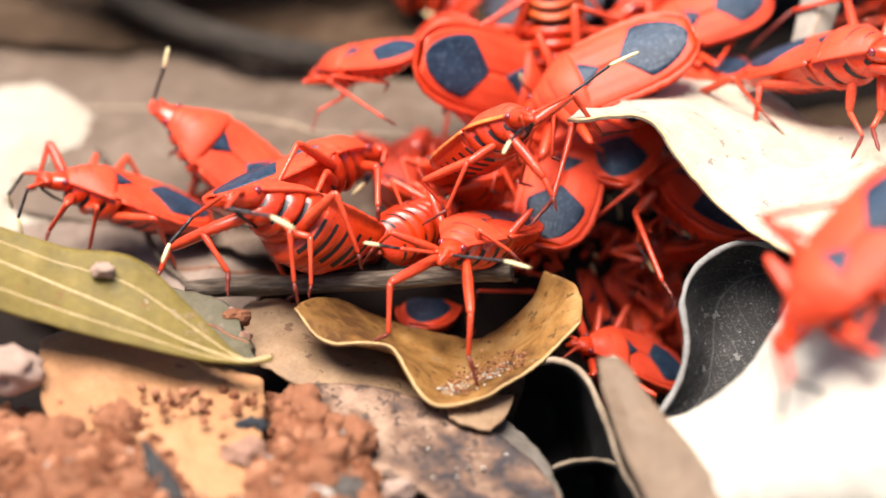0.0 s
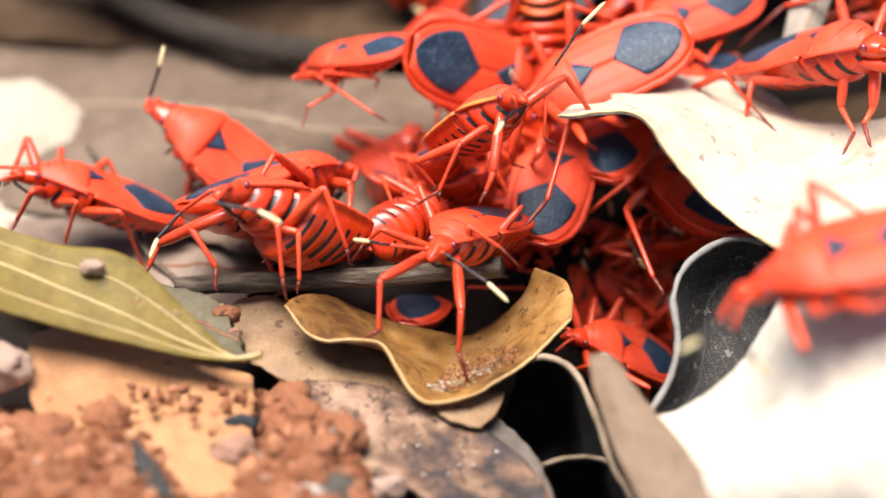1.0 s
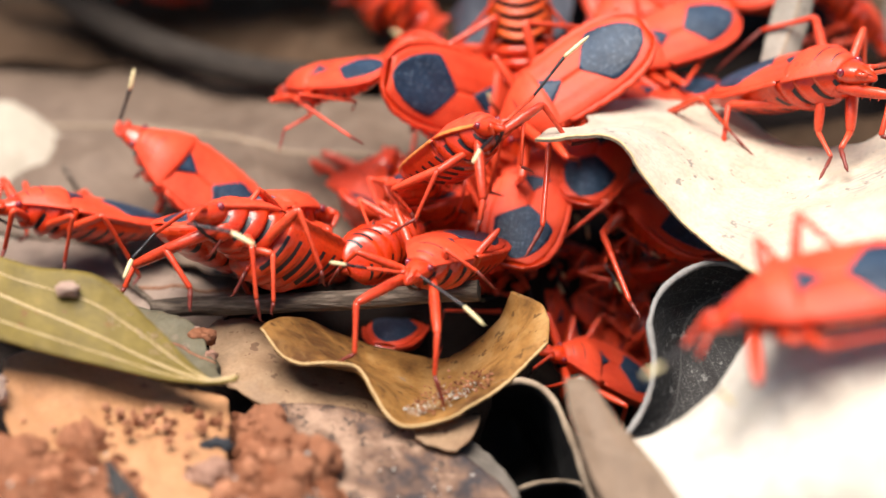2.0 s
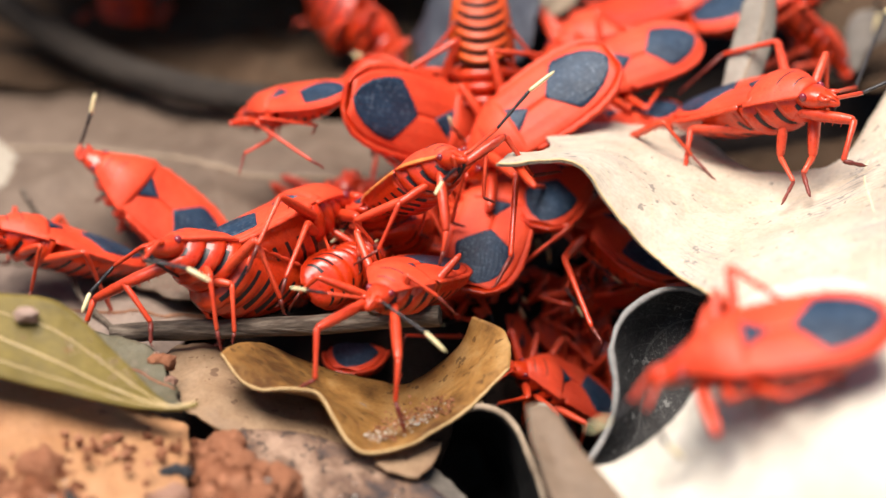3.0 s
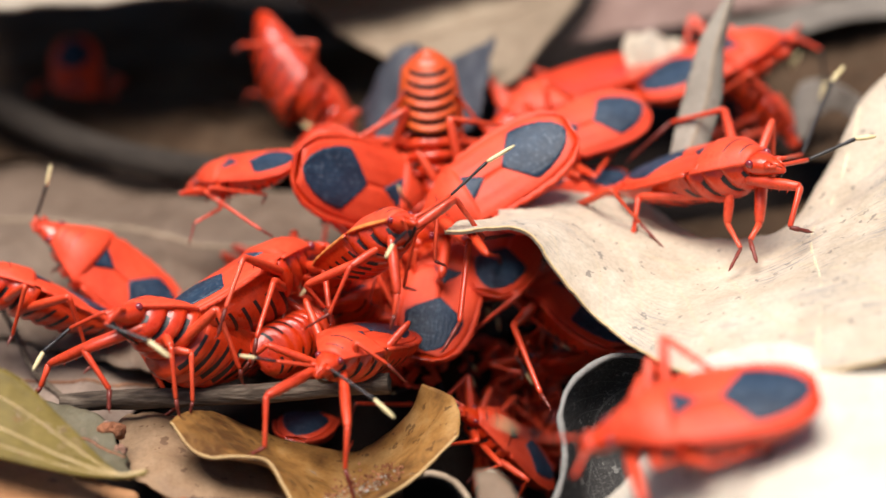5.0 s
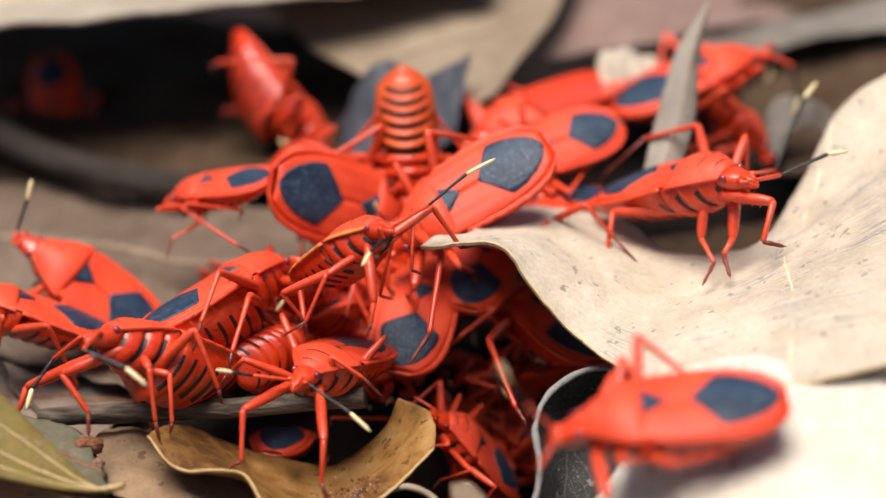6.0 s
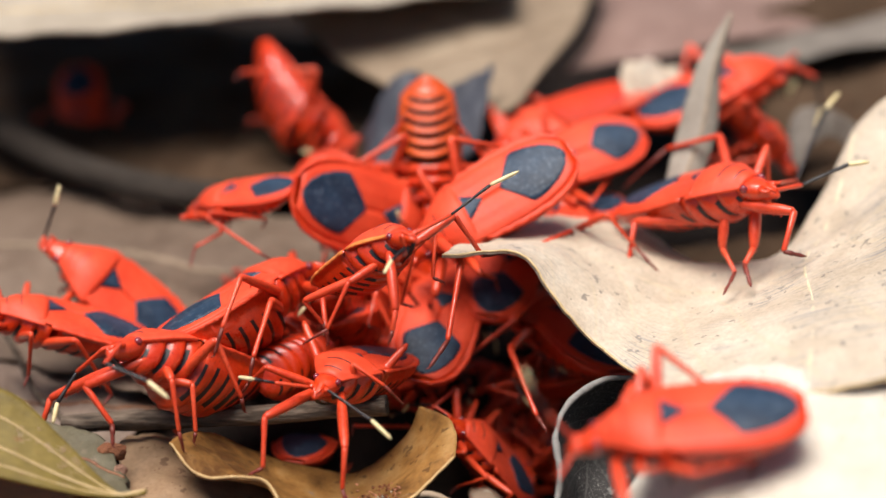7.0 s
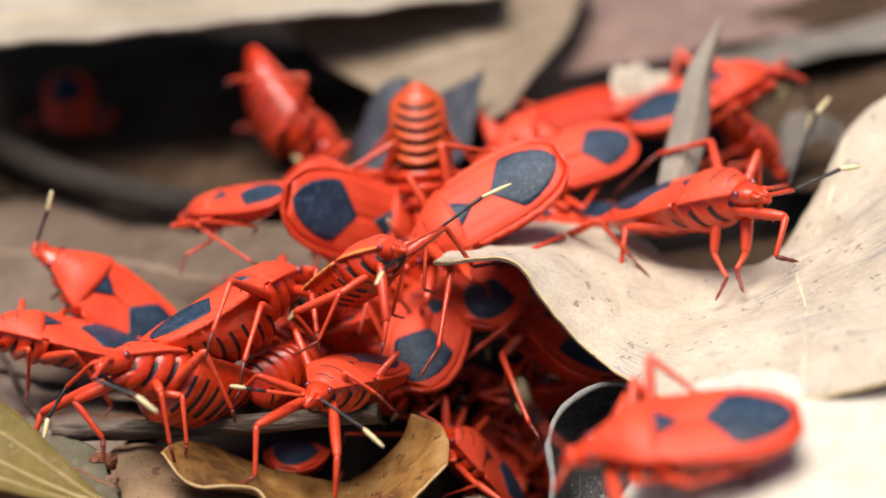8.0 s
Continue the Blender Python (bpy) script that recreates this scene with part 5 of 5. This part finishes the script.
def pebble(name, at, size, mat, label, seed, category="stone"):
    bm = bmesh.new()
    clod_bm(bm, (0, 0, 0), 1.0, seed, 1.0, 3)
    for v in bm.verts:
        v.co = Vector((v.co.x * size[0], v.co.y * size[1], v.co.z * size[2])) + Vector(at)
    tagged(new(name, mesh_from(name, bm, mat)), label, category)


pebble("black_pebble", (-26.4, -24.9, 2.2), (1.25, 0.9, 0.75), STONE_BLACK, "small blue-black pebble on the red soil", 3.0)
pebble("grey_stone", (-18.6, -33.6, 1.3), (2.2, 1.6, 0.9), STONE_GREY, "flat grey stone at the rim of the blotched leaf", 5.0)
pebble("white_chip", (-20.5, -35.4, 1.8), (1.5, 0.8, 0.6), STONE_WHITE, "white chip of stone on the soil", 8.0)
pebble("soil_clod", (-26.8, -28.6, 1.5), (1.9, 1.4, 1.3), CLOD_ROSE, "rounded pinkish clod of soil", 11.0, "soil")
pebble("soil_clod", (-41.7, -28.0, 2.7), (2.4, 2.0, 1.8), SOIL, "large crumbly clod of red soil", 14.0, "soil")
pebble("soil_clod", (-38.8, -32.9, 1.6), (2.6, 2.0, 1.8), SOIL, "large crumbly clod of red soil", 17.0, "soil")
pebble("soil_clod", (-14.3, -30.2, -0.6), (1.3, 1.0, 0.9), CRUMB_PINK, "light crumb of soil lying on the blotched leaf", 20.0, "soil")
pebble("soil_clod", (-39.1, -16.5, 12.1), (1.0, 0.7, 0.6), CRUMB_PINK, "pale rosy crumb of soil stuck to the olive leaf", 23.0, "soil")
pebble("soil_clod", (-45.9, -23.1, 6.3), (2.3, 1.8, 1.8), CRUMB_PINK, "pale rosy clod of soil beside the leaves", 26.0, "soil")
pebble("soil_clod", (-29.3, -10.8, 5), (0.75, 0.7, 0.6), SOIL, "brown crumb of soil on the grey-olive leaf", 31, "soil")
pebble("soil_clod", (-28.8, -10.7, 4.8), (0.95, 0.8, 0.7), SOIL, "brown crumb of soil on the grey-olive leaf", 33, "soil")
pebble("soil_clod", (-28, -13.3, 4.3), (0.7, 0.6, 0.5), CLOD_ROSE, "small pinkish crumb of soil on the leaf", 35, "soil")
pebble("soil_clod", (-29.4, -9.6, 5), (0.35, 0.3, 0.25), CRUMB_PINK, "pale grain of soil on the leaf", 37, "soil")
leaf_sheet("dark_scrap", [
    [(-34.7, -30.5, 3.9), (-34.0, -33.2, 2.9), (-32.6, -36.0, 1.7)],
    [(-34.2, -30.6, 3.7), (-32.1, -33.6, 3.1), (-30.6, -36.3, 1.9)],
], LEAF_DARK, "narrow dark leaf scrap stuck in the soil", 0.25, 20, 8, 0.2, 0.1, 80)


def grains(name, at, spread, count, size, mat, label, seed):
    """A sprinkle of fine grains lying on a leaf."""
    rng = random.Random(seed)
    bm = bmesh.new()
    for k in range(count):
        p = Vector(at[0]) + (Vector(at[1]) - Vector(at[0])) * rng.random() + Vector((rng.gauss(0, spread), rng.gauss(0, spread), 0.12))
        clod_bm(bm, p, size * rng.uniform(0.5, 1.3), k + seed, 0.8, 1)
    tagged(new(name, mesh_from(name, bm, mat, False)), label, "grains", kind="stuff")


grains("soil_grains", ((-34.6, -19.7, 11.1), (-28.7, -25.5, 10.2)), 0.8, 30, 0.13, CRUMB_PINK, "pale crumbs scattered on the olive leaf", 6)
grains("soil_grains", ((-37.0, -24.5, 4.1), (-26.0, -23.0, 2.5)), 2.4, 46, 0.42, SOIL, "reddish soil crumbs strewn over the orange-tan leaf", 9)
grains("sand_grains", ((-10.8, -17.2, 1.3), (-4.3, -13.5, 2.2)), 0.55, 150, 0.1, STONE_WHITE, "pale sand grains caught in the curled leaf", 2)
grains("soil_grains", ((-10.8, -17.0, 1.4), (-3.8, -13.0, 2.8)), 0.9, 220, 0.13, SOIL, "fine soil caught in the curled leaf", 3)
grains("soil_grains", ((-17.7, -22.1, 0.4), (-9.2, -25.0, -1.6)), 1.6, 46, 0.15, STONE_WHITE, "pale grit scattered on the blotched leaf", 4)


# ---------------------------------------------------------------- what moves
VIEW = Vector((0, -0.92, 0.39))


def bug_walk(bug, rows):
    """Rows of (seconds, head, rear, up)."""
    walk(bug, [(t, bug_pose(h, r, u)[0]) for t, h, r, u in rows])


def swing(bug, limb, root, rows):
    """Turns a limb about its root, in degrees against the clock as seen from the camera."""
    axis = (bug.matrix_world.to_quaternion().inverted() @ VIEW).normalized()
    c = Matrix.Translation(Vector(root) * MM)
    walk(limb, [(t, c @ Matrix.Rotation(radians(a), 4, axis) @ c.inverted()) for t, a in rows])


def gait(limbs, t0, t1, steps, degrees):
    """Legs stepping in turn, three and three, about their hips."""
    for n, key in enumerate(("l1", "r2", "l3", "r1", "l2", "r3")):
        c = Matrix.Translation(Vector(HIPS[key]) * MM)
        lift = -1 if key[0] == "l" else 1
        rows = [(0, 0)] if t0 > 0 else []
        for k in range(steps + 1):
            t = t0 + (t1 - t0) * k / steps
            a = degrees * (1 if (k + (n >= 3)) % 2 else -1) * (0 if k == steps else 1)
            rows.append((t, a * lift))
        rows.append((8, 0))
        walk(limbs[key], [(t, c @ Matrix.Rotation(radians(a), 4, "Z") @ c.inverted()) for t, a in rows])


def motions():
    bpy.context.view_layer.update()
    up = (0.02, -0.25, 1)
    bug, limbs = RB["foreground"]
    bug_walk(bug, [(0, (13.3, -36.6, 15.3), (28.4, -29.4, 28.8), up), (0.5, (11.9, -35.4, 16.6), (28.9, -30.2, 26.0), up), (1, (11.8, -33.6, 19.7), (31.3, -31.3, 23.2), up), (1.5, (11.7, -33.5, 20.0), (30.9, -31.3, 23.1), up), (2, (11.5, -33.5, 19.4), (30.5, -31.7, 22.2), up),
                   (3.5, (9.8, -33.5, 16.0), (28.4, -31.7, 19.3), up), (4, (9.2, -33.5, 15.1), (27.9, -31.5, 19.1), up), (4.5, (9.1, -32.8, 15.4), (28.4, -31.1, 19.0), up), (6, (8.8, -32.1, 18.0), (27.7, -31.6, 19.4), up), (8, (8.8, -32.1, 17.4), (27.9, -31.4, 19.0), up)])
    swing(bug, limbs["ar"], (0.74, 7.0, -1.33), [(0, 88), (2, 85), (3.5, 80), (4.5, 55), (6, 0), (8, -4)])
    gait(limbs, 0, 4.4, 11, 11)
    bug, limbs = RB["big"]
    up = (0.1, -0.5, 0.85)
    bug_walk(bug, [(0, (-6.6, 8.3, 15.3), (11.3, 12.3, 22.2), up), (0.9, (-6.4, 8.9, 14.6), (11.9, 12.9, 21.5), up), (1.5, (-6.1, 8.8, 14.5), (9.7, 13.8, 23.6), up), (3.5, (-5.2, 10.7, 12.8), (10.4, 15.6, 22.7), up), (6, (-4.7, 7.7, 15.3), (10.7, 11.8, 23.6), up), (8, (-4.9, 7.3, 15.6), (10.8, 11.0, 24.3), up)])
    bug, limbs = RB["left"]
    bug_walk(bug, [(0, (-45.4, 3.2, 12.5), (-33.8, 6.3, 6.4), (0.05, -0.04, 1)), (1, (-46.9, 4.1, 12.3), (-35.6, 7, 5.9), (0.05, 0, 1)), (2, (-47.2, 3.4, 11.9), (-34.6, 8, 6.8), (0.05, 0.19, 0.98)), (3.5, (-45.1, 5.3, 11.8), (-31.4, 8.4, 4), (0.1, 0.17, 0.98)), (4.5, (-43.2, 5.5, 13.5), (-29.9, 7.4, 5.4), (0.1, 0.34, 0.93)), (6.5, (-41.6, 3.1, 13.6), (-27.7, 5, 7.9), (0.05, 0.04, 1)), (8, (-41.2, 2.8, 12.6), (-26.4, 5.1, 7.8), (0.05, 0.04, 1))])
    gait(limbs, 0, 4.4, 11, 9)
    bug, limbs = RB["side"]
    bug_walk(bug, [(0, (-29.2, -9.2, 17.7), (-17.6, 0.2, 6.3), (0.17, 0.8, 0.58)), (2, (-29.7, -7.9, 17.4), (-17.7, 1.3, 5.8), (0.17, 0.8, 0.58)), (3.5, (-30.2, -6.1, 15.3), (-17.8, 3.4, 4.8), (0.17, 0.8, 0.58)), (4.5, (-29.1, -6.5, 16.1), (-17.8, 2.9, 5), (0.17, 0.8, 0.58)), (6.5, (-28.4, -9.9, 16.3), (-17.6, 0, 6.4), (0.17, 0.8, 0.58)), (8, (-28.7, -10, 15.7), (-17.6, 0.1, 6.4), (0.17, 0.8, 0.58))])
    bug, limbs = RB["climber"]
    bug_walk(bug, [(0, (-16.6, 9.5, 14), (-32.4, -5.2, 12.4), (-0.64, -0.15, 0.76)), (1, (-18.8, 9.2, 11.6), (-33.4, -4.6, 11.6), (-0.56, -0.1, 0.82)), (2, (-18.3, 7.7, 10), (-33.1, -5, 12), (-0.36, 0.01, 0.93)), (3.5, (-11.7, 10.4, 14.7), (-24.8, -3.5, 11.3), (-0.64, -0.15, 0.76)), (4.5, (-11.9, 9.6, 15.2), (-25, -4, 11.6), (-0.64, -0.15, 0.76)), (8, (-12, 6.8, 17), (-25.1, -6.7, 13.4), (-0.64, -0.15, 0.76))])
    bug, limbs = RB["left_back"]
    bug_walk(bug, [(0, (-37.6, 10.9, 16.2), (-24.8, 8.3, 5.3), (0.2, -0.49, 0.85)), (1, (-37.1, 11.6, 15.6), (-24.4, 9, 4.8), (0.2, -0.49, 0.85)), (2, (-37.8, 12, 15.4), (-24.9, 9.4, 4.5), (0.2, -0.49, 0.85)), (4.5, (-37.5, 13.6, 14.5), (-24.6, 11, 3.6), (0.2, -0.49, 0.85)), (8, (-36.2, 10.9, 16.4), (-23.5, 8.4, 5.3), (0.2, -0.49, 0.85))])
    bug, limbs = RB["low"]
    up = (0.5, -0.2, 0.7)
    bug_walk(bug, [(0, (0.3, -3.4, -0.3), (10.1, 2.4, -7.5), up), (2, (0.9, -2.0, 0.2), (10.3, 3.9, -7.6), up), (4, (1.2, 0.6, 0.9), (10.1, 5.3, -8.1), up), (6, (1.1, -1.5, 4.2), (7.9, 2.9, -6.5), up), (8, (0.4, -1.8, 4.4), (7.2, 2.9, -6.2), up)])
    bug, limbs = RB["perched"]
    up = (-0.43, 0.6, 0.68)
    bug_walk(bug, [(0, (-4.4, -5.7, 23.2), (-11.2, 4, 12.7), up), (1, (-4.2, -4.4, 24), (-11.1, 5.4, 13.5), up), (1.5, (-4.2, -4.4, 23.9), (-11.1, 5.4, 13.4), up), (3.5, (-4.1, -2.7, 22.1), (-10.9, 7, 11.6), up), (4.5, (-4, -3.5, 22.7), (-10.8, 6.2, 12.2), up), (6.5, (-3.8, -6.3, 24.9), (-10.7, 3.4, 14.5), up), (8, (-3.8, -6.3, 24.5), (-10.8, 3.4, 14.1), up)])
    swing(bug, limbs["al"], (-0.74, 7.0, -1.33), [(0, 0), (1, 20), (1.5, 18), (3.5, 12), (4.5, 8), (6.5, 2), (8, 0)])
    swing(bug, limbs["r1"], (0.9, 4.5, -1.7), [(0, 0), (0.5, -20), (1, -45), (1.5, -34), (3.5, -32), (8, -32)])
    bug, limbs = RB["front"]
    swing(bug, limbs["al"], (-0.74, 7.0, -1.33), [(0, 0), (0.2, -3), (0.4, -17), (0.6, -23), (1, -28), (8, -28)])
    bug, limbs = RB["side"]
    swing(bug, limbs["al"], (-0.74, 7.0, -1.33), [(0, 0), (3.5, -4), (4.5, -8), (6.5, -14), (8, -14)])
    swing(bug, limbs["ar"], (0.74, 7.0, -1.33), [(0, 0), (3.5, -4), (4.5, -12), (6, 4), (8, 6)])


motions()
